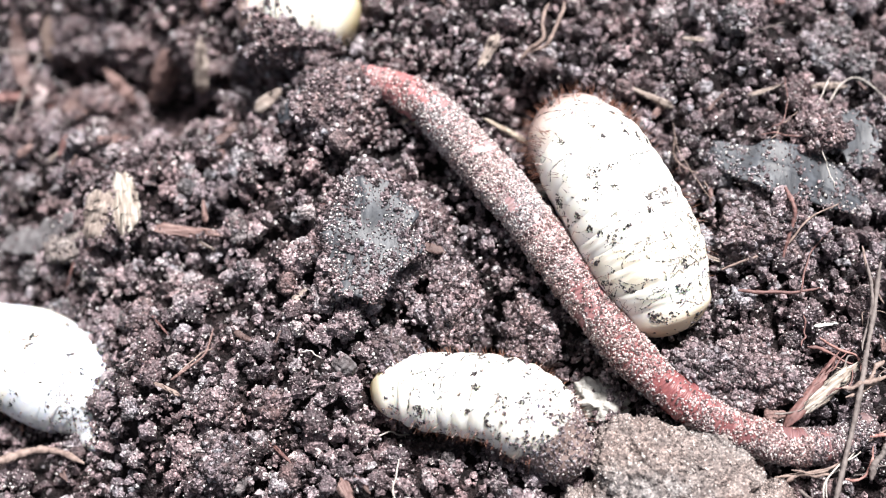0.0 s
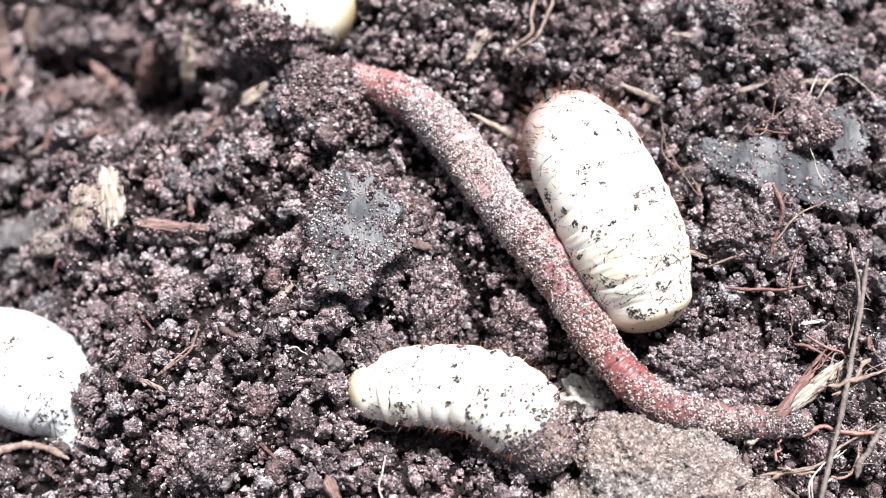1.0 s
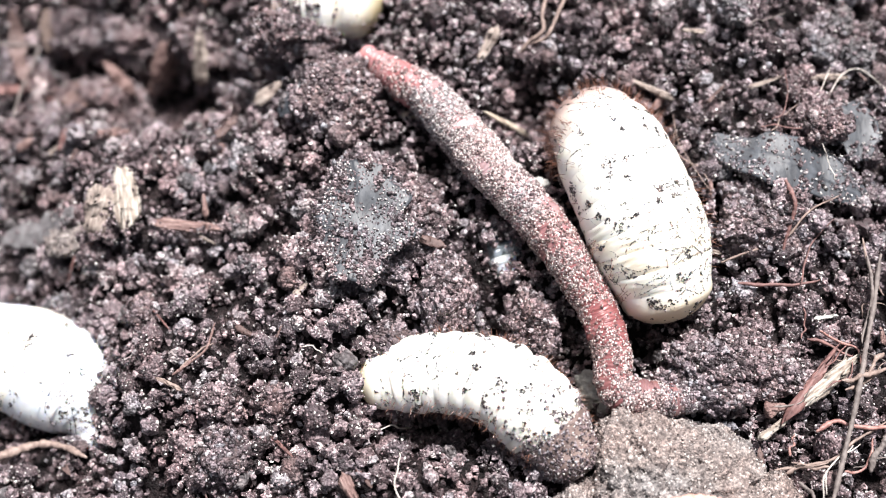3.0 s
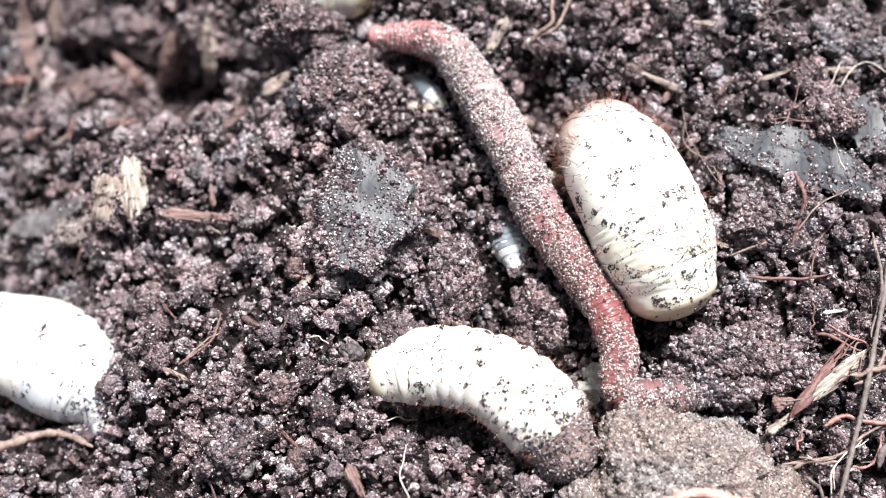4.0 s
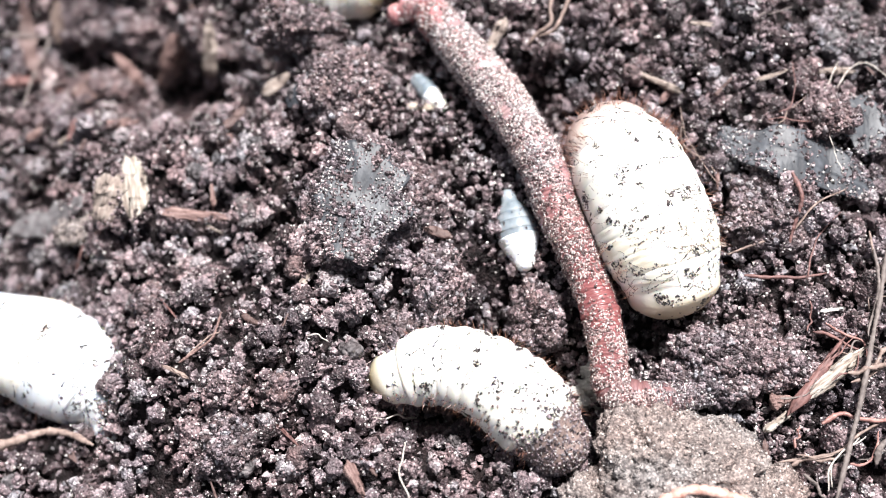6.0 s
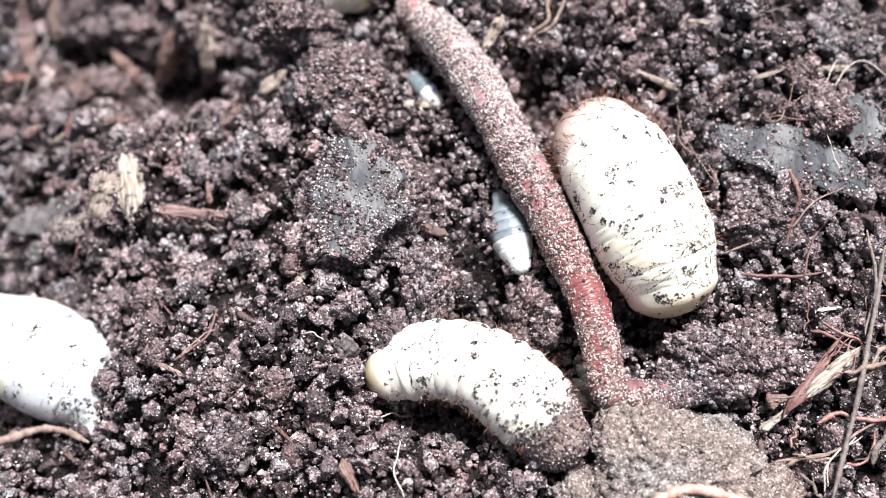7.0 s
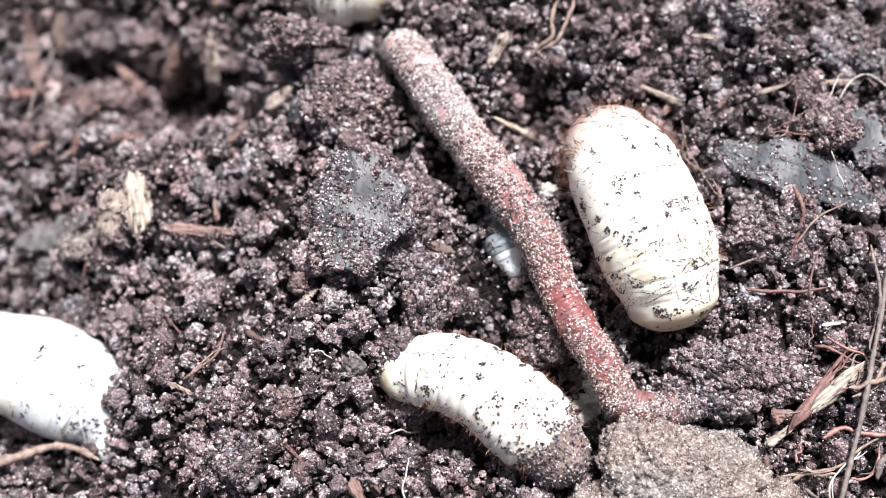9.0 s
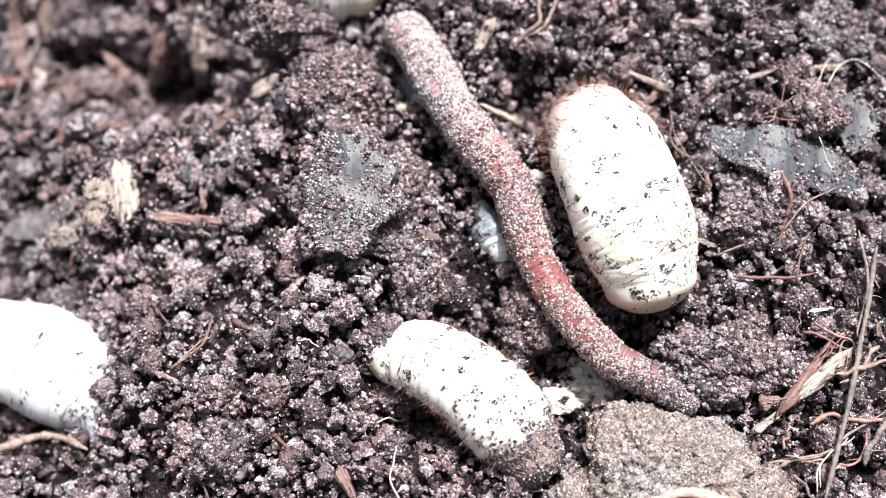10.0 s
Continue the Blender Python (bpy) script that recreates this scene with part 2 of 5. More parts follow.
PITS = [
    (-0.01272, 0.02800, 0.0060, 0.0090, 0.0060),
    (-0.00496, -0.00527, 0.0035, 0.0016, 0.0016), (0.00265, 0.00506, 0.0035, 0.0016, 0.0016), (-0.00041, 0.01045, 0.0030, 0.0016, 0.0016), (0.00565, -0.00740, 0.0050, 0.0022, 0.0022), (-0.01567, 0.00320, 0.0030, 0.0014, 0.0014),
    (0.02058, -0.00955, 0.0030, 0.0018, 0.0018), (0.03069, 0.00706, 0.0040, 0.0018, 0.0018), (0.00975, 0.01428, 0.0040, 0.0020, 0.0020), (-0.01237, -0.00147, 0.0025, 0.0014, 0.0014), (0.01692, -0.00437, 0.0030, 0.0014, 0.0014),
    (-0.02982, 0.02395, 0.0130, 0.0090, 0.0060), (-0.01883, 0.01827, 0.0006, 0.0035, 0.0035), (-0.04244, 0.03055, 0.0115, 0.0110, 0.0080),
    (-0.02328, 0.02984, 0.0026, 0.010, 0.007), (0.00586, -0.00605, 0.0045, 0.005, 0.004), (0.01211, -0.00945, 0.0045, 0.004, 0.0036),
    (0.02143, -0.00945, 0.0032, 0.004, 0.005), (0.01003, 0.01733, 0.0075, 0.0036, 0.0036), (-0.00230, 0.01927, 0.0030, 0.004, 0.005),
    (-0.00110, -0.01670, 0.0065, 0.0036, 0.0025), (0.01479, -0.01798, 0.0040, 0.003, 0.005), (-0.04027, -0.01527, 0.0020, 0.006, 0.004),
    (0.02078, 0.00424, 0.0030, 0.006, 0.010), (0.00249, -0.01417, 0.0020, 0.008, 0.005), (-0.04679, -0.00767, 0.0050, 0.0095, 0.0072),
    (-0.05284, 0.00494, 0.0050, 0.010, 0.012),
]
TRAILS = [
    (-0.00780, 0.02021, 0.00319, 0.01107), (0.00319, 0.01107, 0.01246, -0.00117), (0.01246, -0.00117, 0.01630, -0.01404),
    (0.01630, -0.01404, 0.02465, -0.01672), (0.02465, -0.01672, 0.03244, -0.01831), (0.00094, 0.02281, 0.00826, 0.00893),
    (0.00826, 0.00893, 0.01405, -0.00290), (-0.00496, 0.02610, 0.00263, 0.01324), (0.00263, 0.01324, 0.01132, -0.00233),
]


def lattice(ix, iy, seed):
    n = (ix * 374761393 + iy * 668265263 + seed * 974634777) & 0x7FFFFFFF
    n = ((n ^ (n >> 13)) * 1274126177) & 0x7FFFFFFF
    return ((n ^ (n >> 16)) & 0xFFFF) / 65535.0


def value_noise(x, y, size, seed):
    """Smooth noise between -1 and 1 with lumps of the given size."""
    u, v = np.asarray(x) / size + 1000.0, np.asarray(y) / size + 1000.0
    ix, iy = np.floor(u).astype(np.int64), np.floor(v).astype(np.int64)
    fu, fv = u - ix, v - iy
    fu, fv = fu * fu * (3 - 2 * fu), fv * fv * (3 - 2 * fv)
    a = lattice(ix, iy, seed) * (1 - fu) + lattice(ix + 1, iy, seed) * fu
    b = lattice(ix, iy + 1, seed) * (1 - fu) + lattice(ix + 1, iy + 1, seed) * fu
    return 2 * (a * (1 - fv) + b * fv) - 1


def cleft(x, y):
    """1 in the winding gaps between the clumps of soil, 0 on the clumps."""
    bend = 0.0008 * value_noise(x, y, 0.0017, 31)
    a = np.abs(value_noise(x + bend, y - bend, 0.0034, 33))
    b = np.abs(value_noise(x - bend, y + bend, 0.0023, 35))
    return np.clip(1.25 - np.minimum(a / 0.19, b / 0.15), 0, 1)


def trail_distance(x, y):
    """How far a place lies from the ways along which the worm crawls."""
    best = np.full(np.shape(x), 1.0)
    for ax, ay, bx, by in TRAILS:
        dx, dy = bx - ax, by - ay
        s = np.clip(((x - ax) * dx + (y - ay) * dy) / (dx * dx + dy * dy), 0, 1)
        best = np.minimum(best, np.hypot(x - ax - s * dx, y - ay - s * dy))
    return best


def relief(x, y):
    """The height of the soil without its crumbs."""
    x, y = np.asarray(x, float), np.asarray(y, float)
    z = 0.0014 * value_noise(x, y, 0.011, 1) + 0.0007 * value_noise(x, y, 0.0045, 2) - 0.30 * np.clip(-0.010 - x, 0, 0.1)
    for hx, hy, high, rx, ry in HILLS:
        z = z + high * np.exp(-(((x - hx) / rx) ** 2 + ((y - hy) / ry) ** 2))
    for hx, hy, deep, rx, ry in PITS:
        z = z - deep * np.exp(-(((x - hx) / rx) ** 2 + ((y - hy) / ry) ** 2))
    near = np.exp(-((trail_distance(x, y) / 0.003) ** 2))
    return z * (1 - near) + np.minimum(z, -0.0003) * near


rng = np.random.default_rng(7)


def mesh_of(name, verts, faces, mats, which=None, smooth=True):
    """A mesh of triangles or quads from arrays."""
    me = bpy.data.meshes.new(name)
    verts, faces = np.asarray(verts, np.float32), np.asarray(faces, np.int32)
    n, k = faces.shape
    me.vertices.add(len(verts))
    me.vertices.foreach_set("co", verts.ravel())
    me.loops.add(n * k)
    me.loops.foreach_set("vertex_index", faces.ravel())
    me.polygons.add(n)
    me.polygons.foreach_set("loop_start", np.arange(n, dtype=np.int32) * k)
    if which is not None:
        me.polygons.foreach_set("material_index", np.asarray(which, np.int32))
    me.polygons.foreach_set("use_smooth", np.broadcast_to(np.asarray(smooth, bool), n).copy())
    for m in mats:
        me.materials.append(m)
    me.update(calc_edges=True)
    me.validate()
    return me


def part(name, me, parent=None, label=""):
    ob = new(name, me)
    ob.parent = parent
    return tagged(ob, label)


def ball(level):
    bm = bmesh.new()
    bmesh.ops.create_icosphere(bm, subdivisions=level, radius=1.0)
    v = np.array([p.co[:] for p in bm.verts])
    f = np.array([[p.index for p in q.verts] for q in bm.faces])
    bm.free()
    return v, f


def lumpy(level, rough, seed, lumps=0.0):
    """A crumb: a ball with knobs and hollows."""
    v, f = ball(level)
    off = Vector((seed * 3.1, seed * 1.7, -seed * 2.3))
    out = []
    for p in v:
        d = Vector(p)
        r = 1 + rough * noise.noise(d * 1.1 + off) + 0.6 * rough * noise.noise(d * 2.4 + off)
        if lumps:
            near = noise.voronoi(d * 1.7 + off)[0]
            r += lumps * (min(near[1] - near[0], 0.45) + 0.3 - 0.5 * near[0])
        out.append(d * max(r, 0.35))
    v = np.array([p[:] for p in out])
    v /= np.linalg.norm(v, axis=1).mean()
    squash = np.random.default_rng(seed).uniform(0.72, 1.2, 3)
    return v * squash, f


def turns(n, gen):
    q = gen.normal(size=(n, 4))
    q /= np.linalg.norm(q, axis=1, keepdims=True)
    w, x, y, z = q.T
    return np.stack([1 - 2 * (y * y + z * z), 2 * (x * y - w * z), 2 * (x * z + w * y), 2 * (x * y + w * z), 1 - 2 * (x * x + z * z), 2 * (y * z - w * x),
                     2 * (x * z - w * y), 2 * (y * z + w * x), 1 - 2 * (x * x + y * y)], -1).reshape(n, 3, 3)


def strewn(shapes, places, sizes, gen):
    """Joins one turned and scaled shape for each place; returns vertices and faces."""
    kind = gen.integers(0, len(shapes), len(places))
    spin = turns(len(places), gen)
    vs, fs, base = [], [], 0
    for k, (v, f) in enumerate(shapes):
        some = np.nonzero(kind == k)[0]
        if not len(some):
            continue
        pts = np.einsum("nij,vj->nvi", spin[some], v) * sizes[some, None, None] + places[some, None, :]
        vs.append(pts.reshape(-1, 3))
        fs.append((f[None] + base + (np.arange(len(some)) * len(v))[:, None, None]).reshape(-1, f.shape[1]))
        base += len(some) * len(v)
    return np.concatenate(vs), np.concatenate(fs)


big_shapes = [lumpy(3, 0.6, s, 0.6) for s in range(1, 13)]
stone_shapes = [lumpy(2, 0.65, s + 120, 0.6) for s in range(1, 11)]
mid_shapes = [lumpy(2, 0.75, s + 20, 0.5) for s in range(1, 11)]
small_shapes = [lumpy(1, 0.95, s + 50) for s in range(1, 9)]
chip_shapes = [(np.array([[1, 0, 0], [-1, 0, 0], [0, 1, 0], [0, -1, 0], [0, 0, 1], [0, 0, -1]]) * g.uniform(0.55, 1.25, (6, 1)) + g.normal(0, 0.16, (6, 3)),
                np.array([[0, 2, 4], [2, 1, 4], [1, 3, 4], [3, 0, 4], [2, 0, 5], [1, 2, 5], [3, 1, 5], [0, 3, 5]])) for g in (np.random.default_rng(500 + k) for k in range(10))]

# ---- the ground: one sheet, fine under the camera and coarse to the horizon ----


def lines(low, high, step):
    mid = np.arange(low, high, step)
    out, d, add = [high], step, []
    while out[-1] < 0.6:
        d *= 1.35
        out.append(out[-1] + d)
    under, d = [low], step
    while under[-1] > -0.6:
        d *= 1.35
        under.append(under[-1] - d)
    return np.concatenate([under[:0:-1], mid, out])


gx, gy = np.meshgrid(lines(-0.058, 0.058, 0.0006), lines(-0.036, 0.046, 0.0006))
fade = np.clip(1.6 - np.hypot(gx, gy) / 0.12, 0, 1)
gz = relief(gx, gy) * fade - 0.0015 + fade * (0.00035 * value_noise(gx, gy, 0.0014, 5) + 0.0002 * value_noise(gx, gy, 0.0007, 6))
wide, tall = gx.shape[1], gx.shape[0]
first = (np.arange(tall - 1)[:, None] * wide + np.arange(wide - 1)[None]).ravel()
quads = np.stack([first, first + 1, first + 1 + wide, first + wide], 1)
# the sheet's near-black colour stands in for shade wherever crumbs leave gaps
ground = new("ground", mesh_of("ground", np.stack([gx, gy, gz], -1).reshape(-1, 3), quads, [gap_shade_soil]))
tagged(ground, "moist humus soil with an uneven surface, coloured near black as shade between crumbs", "soil", kind="structure")

# ---- crumbs of soil ----
OPEN = [(-0.03321, 0.00799, 0.0036), (-0.02565, 0.00445, 0.0030), (0.03243, 0.01088, 0.0030), (0.03789, 0.00811, 0.0030), (0.03521, -0.01438, 0.0036), (-0.00802, 0.00612, 0.0040), (-0.00845, 0.00024, 0.0036)]


def open_spot(x, y):
    """1 where larger scraps lie bare on the soil, 0 elsewhere."""
    return np.max([np.exp(-(((x - a) ** 2 + (y - b) ** 2) / r ** 2) ** 2) for a, b, r in OPEN], axis=0)


X0, X1, Y0, Y1 = -0.056, 0.056, -0.032, 0.040


def crumbs(count, low, high, shapes, sink, gen, loose=0.0):
    x, y = gen.uniform(X0, X1, count), gen.uniform(Y0, Y1, count)
    size = low * (high / low) ** (gen.random(count) ** 1.6)
    far = trail_distance(x, y)
    size = np.where(far < 0.0030, np.minimum(size, 0.0009), size)
    clump = 0.0009 * value_noise(x, y, 0.0026, 9) - 0.0028 * cleft(x, y) * np.clip((far - 0.0022) / 0.0015, 0, 1)
    z = relief(x, y) + size * sink + clump + loose * gen.normal(size=count) - 0.0009 * open_spot(x, y)
    z = np.where(far < 0.0026, np.minimum(z, 0.0001 - size * 0.5), z)
    return strewn(shapes, np.stack([x, y, z], 1), size / 2, gen)


def bed(count, gen):
    """Fine crumbs low down in the gaps."""
    x, y = gen.uniform(X0, X1, count), gen.uniform(Y0, Y1, count)
    size = 0.0004 * 2.4 ** gen.random(count)
    return strewn(chip_shapes, np.stack([x, y, relief(x, y) - 0.0014 + 0.0003 * gen.normal(size=count)], 1), size / 2, gen)


low_bed = bed(11000, np.random.default_rng(12))
lump = crumbs(1900, 0.0012, 0.0020, stone_shapes, 0.26, rng, 0.0003)
mid = crumbs(4200, 0.0007, 0.0013, mid_shapes, 0.36, rng, 0.00045)
small = crumbs(22000, 0.00038, 0.0009, small_shapes, 0.50, rng, 0.00040)


def upper(vf, gen, count):
    """Places on the upper side of crumbs."""
    v, f = vf
    a, b, c = v[f[:, 0]], v[f[:, 1]], v[f[:, 2]]
    up = np.cross(b - a, c - a)
    ok = np.nonzero(up[:, 2] > 0.2 * np.linalg.norm(up, axis=1))[0]
    pick = gen.choice(ok, count)
    w = gen.dirichlet((1, 1, 1), count)
    return a[pick] * w[:, :1] + b[pick] * w[:, 1:2] + c[pick] * w[:, 2:]


def joined(name, sets, mats, label, category):
    """One mesh of many sets of crumbs; the small angular ones keep their facets."""
    vs, fs, which, soft, base = [], [], [], [], 0
    for (v, f), k, round_off in sets:
        vs.append(v), fs.append(f + base), which.append(np.full(len(f), k)), soft.append(np.full(len(f), round_off))
        base += len(v)
    ob = new(name, mesh_of(name, np.concatenate(vs), np.concatenate(fs), mats, np.concatenate(which), np.concatenate(soft)))
    return tagged(ob, label, category, kind="stuff")


on_crumbs = np.concatenate([upper(lump, rng, 29000), upper(mid, rng, 22000), upper(small, rng, 13000)])
on_crumbs = on_crumbs[rng.random(len(on_crumbs)) > 0.6 * np.clip((on_crumbs[:, 1] - 0.012) / 0.008, 0, 1)]
dust = strewn(chip_shapes, on_crumbs, 0.00007 * 3.2 ** rng.random(len(on_crumbs)), rng)
joined("soil_crumbs", [(lump, 0, False), (mid, 0, False), (small, 0, False), (low_bed, 0, False), (dust, 0, False)], [soil], "dark brown and grey crumbs of moist humus soil", "soil crumbs")
on_all = np.concatenate([upper(lump, rng, 9500), upper(mid, rng, 6500), upper(small, rng, 9500)])
on_all = on_all[rng.random(len(on_all)) > 0.5 * np.clip((on_all[:, 1] - 0.012) / 0.008, 0, 1)]
specks = strewn(chip_shapes, on_all, 0.00006 * (3.6 ** rng.random(len(on_all)) ** 1.5), rng)
joined("sand_grains", [(specks, 0, False)], [sand], "tiny pale glittering sand grains strewn over the soil", "sand grains")

# the largest crumbs, one by one
gen = np.random.default_rng(41)


def crumb_mesh(v, f):
    """A crumb 2 mm across with fine grains stuck to it."""
    v = v * 0.001
    far = v[gen.integers(0, len(v), 200)]
    g = strewn(chip_shapes, far[:172], 0.00007 * 2.9 ** gen.random(172), gen)
    q = strewn(chip_shapes, far[172:] * 1.03, gen.uniform(0.00006, 0.00014, 28), gen)
    faces = np.concatenate([f, g[1] + len(v), q[1] + len(v) + len(g[0])])
    which = np.r_[np.zeros(len(f)), np.ones(len(g[1])), np.full(len(q[1]), 2)]
    return mesh_of("soil_crumb", np.concatenate([v, g[0], q[0]]), faces, [single_soil, soil, sand], which)


lump_meshes = [crumb_mesh(v, f) for v, f in big_shapes]
made = 0
while made < 240:
    x, y, d = gen.uniform(-0.049, 0.049), gen.uniform(-0.028, 0.033), gen.uniform(0.0015, 0.0027)
    if float(trail_distance(np.array(x), np.array(y))) < 0.0030 + d / 2 or float(open_spot(np.array(x), np.array(y))) > 0.3 or float(cleft(np.array(x), np.array(y))) > 0.6:
        continue
    lying = Matrix.LocRotScale((x, y, float(relief(x, y)) + 0.22 * d), Euler(gen.uniform(0, 6.3, 3)), Vector((d / 0.002,) * 3))
    one = new("soil_crumb", lump_meshes[made % len(lump_meshes)])
    one.matrix_world = lying
    tagged(one, "rounded lumpy crumb of dark humus soil", "soil crumb", "large soil crumbs")
    made += 1

# ---- clods ----


def clod_mesh(name, radii, seed, mat, level=5, fine=0.10, boxy=0.0):
    v, f = ball(level)
    off = Vector((seed * 2.1, -seed * 1.3, seed * 0.7))
    out = []
    for p in v:
        d = Vector(p)
        r = 1 + 0.42 * noise.noise(d * 1.1 + off) + 0.30 * noise.noise(d * 2.6 + off) + 0.28 * (0.4 - noise.voronoi(d * 2.1 + off)[0][0])
        if boxy:
            r = (1 + 0.5 * (r - 1)) / (abs(d.x) ** boxy + abs(d.y) ** boxy + abs(d.z) ** boxy) ** (1 / boxy)
            r += 0.10 * noise.noise(d * 4.5 + off) - 0.16 * max(0.0, noise.noise(d * 7.0 - off) - 0.12) - 0.10 * max(0.0, 0.10 - abs(noise.noise(d * 3.1 - off)))
        r += 1.3 * fine * (0.45 - noise.voronoi(d * 5 + off)[0][0]) + 1.0 * fine * noise.noise(d * 12 + off)
        out.append((d * r)[:])
    v = np.array(out) * np.array(radii)
    return mesh_of(name, v, f, [mat]), (v, f)


def clod(x, y, z, radii, seed, mat, label, gritty=0, group="soil clods", crumb=None, boxy=0.0, turn=0.0, coarse=5.0):
    thing = new("soil_clod")
    thing.location = (x, y, z)
    me, vf = clod_mesh("clod_body", radii, seed, mat, 6 if crumb and gritty > 1100 else 5, (0.09 if boxy else 0.15) if crumb else 0.10, boxy)
    part("clod_body", me, thing)
    thing.rotation_euler = (0, 0, turn)
    gen = np.random.default_rng(seed)
    if gritty:
        at = upper(vf, gen, gritty)
        g = strewn(chip_shapes, at, (0.00006 if crumb else 0.00009) * (coarse if crumb else 5.6) ** gen.random(gritty) ** 1.3, gen)
        if not crumb:
            c = strewn(small_shapes, upper(vf, gen, gritty // 7), 0.00018 * 2.8 ** gen.random(gritty // 7), gen)
            g = np.concatenate([g[0], c[0]]), np.concatenate([g[1], c[1] + len(g[0])])
        s = upper(vf, gen, gritty // 8)
        s = strewn(chip_shapes, s, gen.uniform(0.00006, 0.00014, len(s)), gen)
        grit = part("grit", mesh_of("grit", np.concatenate([g[0], s[0]]), np.concatenate([g[1], s[1] + len(g[0])]), [crumb or soil, sand],
                                    np.r_[np.zeros(len(g[1])), np.ones(len(s[1]))]), thing, "clinging grit and pale sand grains")
        tagged(grit, kind="stuff")
    return tagged(thing, label, "soil clod", group)


clod(0.02185, -0.02253, 0.0007, (0.0072, 0.0054, 0.0034), 3, pale_soil, "large pale grey-brown clod of dry loam", 2400, crumb=pale_crumb, boxy=4.0, turn=-0.10, coarse=4.6)
clod(0.01847, -0.02024, 0.0007, (0.0036, 0.0042, 0.0036), 83, pale_soil, "blocky pale corner piece of dry loam against a larger clod", 1500, crumb=pale_crumb, boxy=3.2, coarse=3.0)
clod(0.01383, -0.02607, 0.0002, (0.0036, 0.0034, 0.0026), 5, pale_soil, "pale grey-brown clod of dry loam", 1200, crumb=pale_crumb, coarse=3.2)
clod(0.03010, -0.02546, 0.0004, (0.0032, 0.0036, 0.0026), 8, pale_soil, "small pale grey-brown clod of dry loam", 1000, crumb=pale_crumb, coarse=3.2)
clod(0.02765, -0.01186, 0.0016, (0.0062, 0.0036, 0.0022), 11, dark_clod, "dark moist clod covered in fine grains", 2600)
clod(0.03312, 0.00370, 0.0012, (0.0050, 0.0038, 0.0024), 13, dark_clod, "dark reddish moist clod of humus", 1400)
clod(-0.01057, 0.01724, 0.0010, (0.0046, 0.0042, 0.0022), 17, dark_clod, "dark moist clod covered in fine grains", 1400)
clod(-0.02032, -0.01926, -0.0019, (0.0030, 0.0028, 0.0022), 19, dark_clod, "round dark clod of humus", 700)
clod(-0.02100, -0.01447, -0.0011, (0.0022, 0.0020, 0.0018), 23, dark_clod, "small round dark clod of humus", 400)
clod(0.00924, -0.00664, -0.0022, (0.0032, 0.0038, 0.0026), 29, dark_clod, "dark damp clod at the edge of a hollow", 1000)
clod(-0.00458, -0.00858, 0.0006, (0.0022, 0.0016, 0.0014), 31, dark_clod, "small smooth brown clod of loam", 120)
clod(-0.03942, 0.00450, -0.0080, (0.0022, 0.0018, 0.0014), 41, pale_soil, "small smooth grey clod of loam", 90, crumb=pale_crumb)
clod(-0.03029, -0.00436, -0.0045, (0.0018, 0.0018, 0.0016), 43, dark_clod, "small round dark clod of humus", 160)
clod(-0.01601, -0.01456, -0.0004, (0.0019, 0.0019, 0.0016), 47, dark_clod, "small round dark clod of humus", 160)
clod(-0.01560, 0.02500, -0.0018, (0.0046, 0.0030, 0.0040), 121, dark_clod, "crumbly brown clod pressed against a pale grub", 1500)
clod(-0.03626, 0.03356, -0.0172, (0.0044, 0.0036, 0.0032), 111, dark_clod, "crumbly dark clod at the back of a hollow", 1222)
clod(-0.04383, 0.03552, -0.0191, (0.0036, 0.0032, 0.0030), 112, dark_clod, "crumbly dark clod at the back of a hollow", 1000)
clod(-0.02688, 0.03086, -0.0125, (0.0036, 0.0032, 0.0030), 113, dark_clod, "crumbly dark clod at the back of a hollow", 1000)
clod(-0.01987, 0.02823, -0.0114, (0.0036, 0.0030, 0.0028), 114, dark_clod, "crumbly dark clod at the back of a hollow", 1000)
clod(-0.02195, 0.02172, -0.0110, (0.0030, 0.0028, 0.0026), 115, dark_clod, "small crumbly clod deep in a hollow", 833)
clod(-0.04002, 0.02643, -0.0209, (0.0050, 0.0040, 0.0030), 116, dark_clod, "crumbly dark clod at the back of a hollow", 1388)
clod(-0.03138, 0.02479, -0.0231, (0.0034, 0.0028, 0.0024), 117, dark_clod, "crumbly dark clod at the back of a hollow", 944)
clod(-0.04936, 0.02857, -0.0191, (0.0030, 0.0028, 0.0026), 118, dark_clod, "small crumbly clod deep in a hollow", 833)
for x, y, dx, dy, a, seed in ((-0.02045, 0.00452, 0.0010, 0.0019, 0.15, 91), (-0.01930, -0.00025, 0.0009, 0.0010, 0.7, 92), (-0.01940, 0.01018, 0.0008, 0.0012, 0.1, 93), (0.03093, 0.02533, 0.0013, 0.0018, 0.2, 94),
                             (0.04088, 0.02216, 0.0014, 0.0016, -0.3, 95), (0.04419, 0.02170, 0.0018, 0.0015, 0.3, 96), (0.04284, 0.02566, 0.0012, 0.0018, 0.0, 97), (-0.04078, -0.00199, 0.0016, 0.0014, 0.3, 98)):
    clod(x, y, float(relief(x, y)) + 0.0014, (dx, dy, 0.0010), seed, grey_pellet, "smooth slate-grey pellet of clay among crumbs", 50, "clay pellets", boxy=2.6, turn=a)
clod(0.03903, 0.01245, 0.0037, (0.0026, 0.0018, 0.0013), 67, dark_clod, "small reddish brown clod lying on a leaf scrap", 420)
clod(0.04068, -0.00828, -0.0000, (0.0018, 0.0017, 0.0015), 73, dark_clod, "round dark wet clod beside a stem", 160)
gen = np.random.default_rng(91)
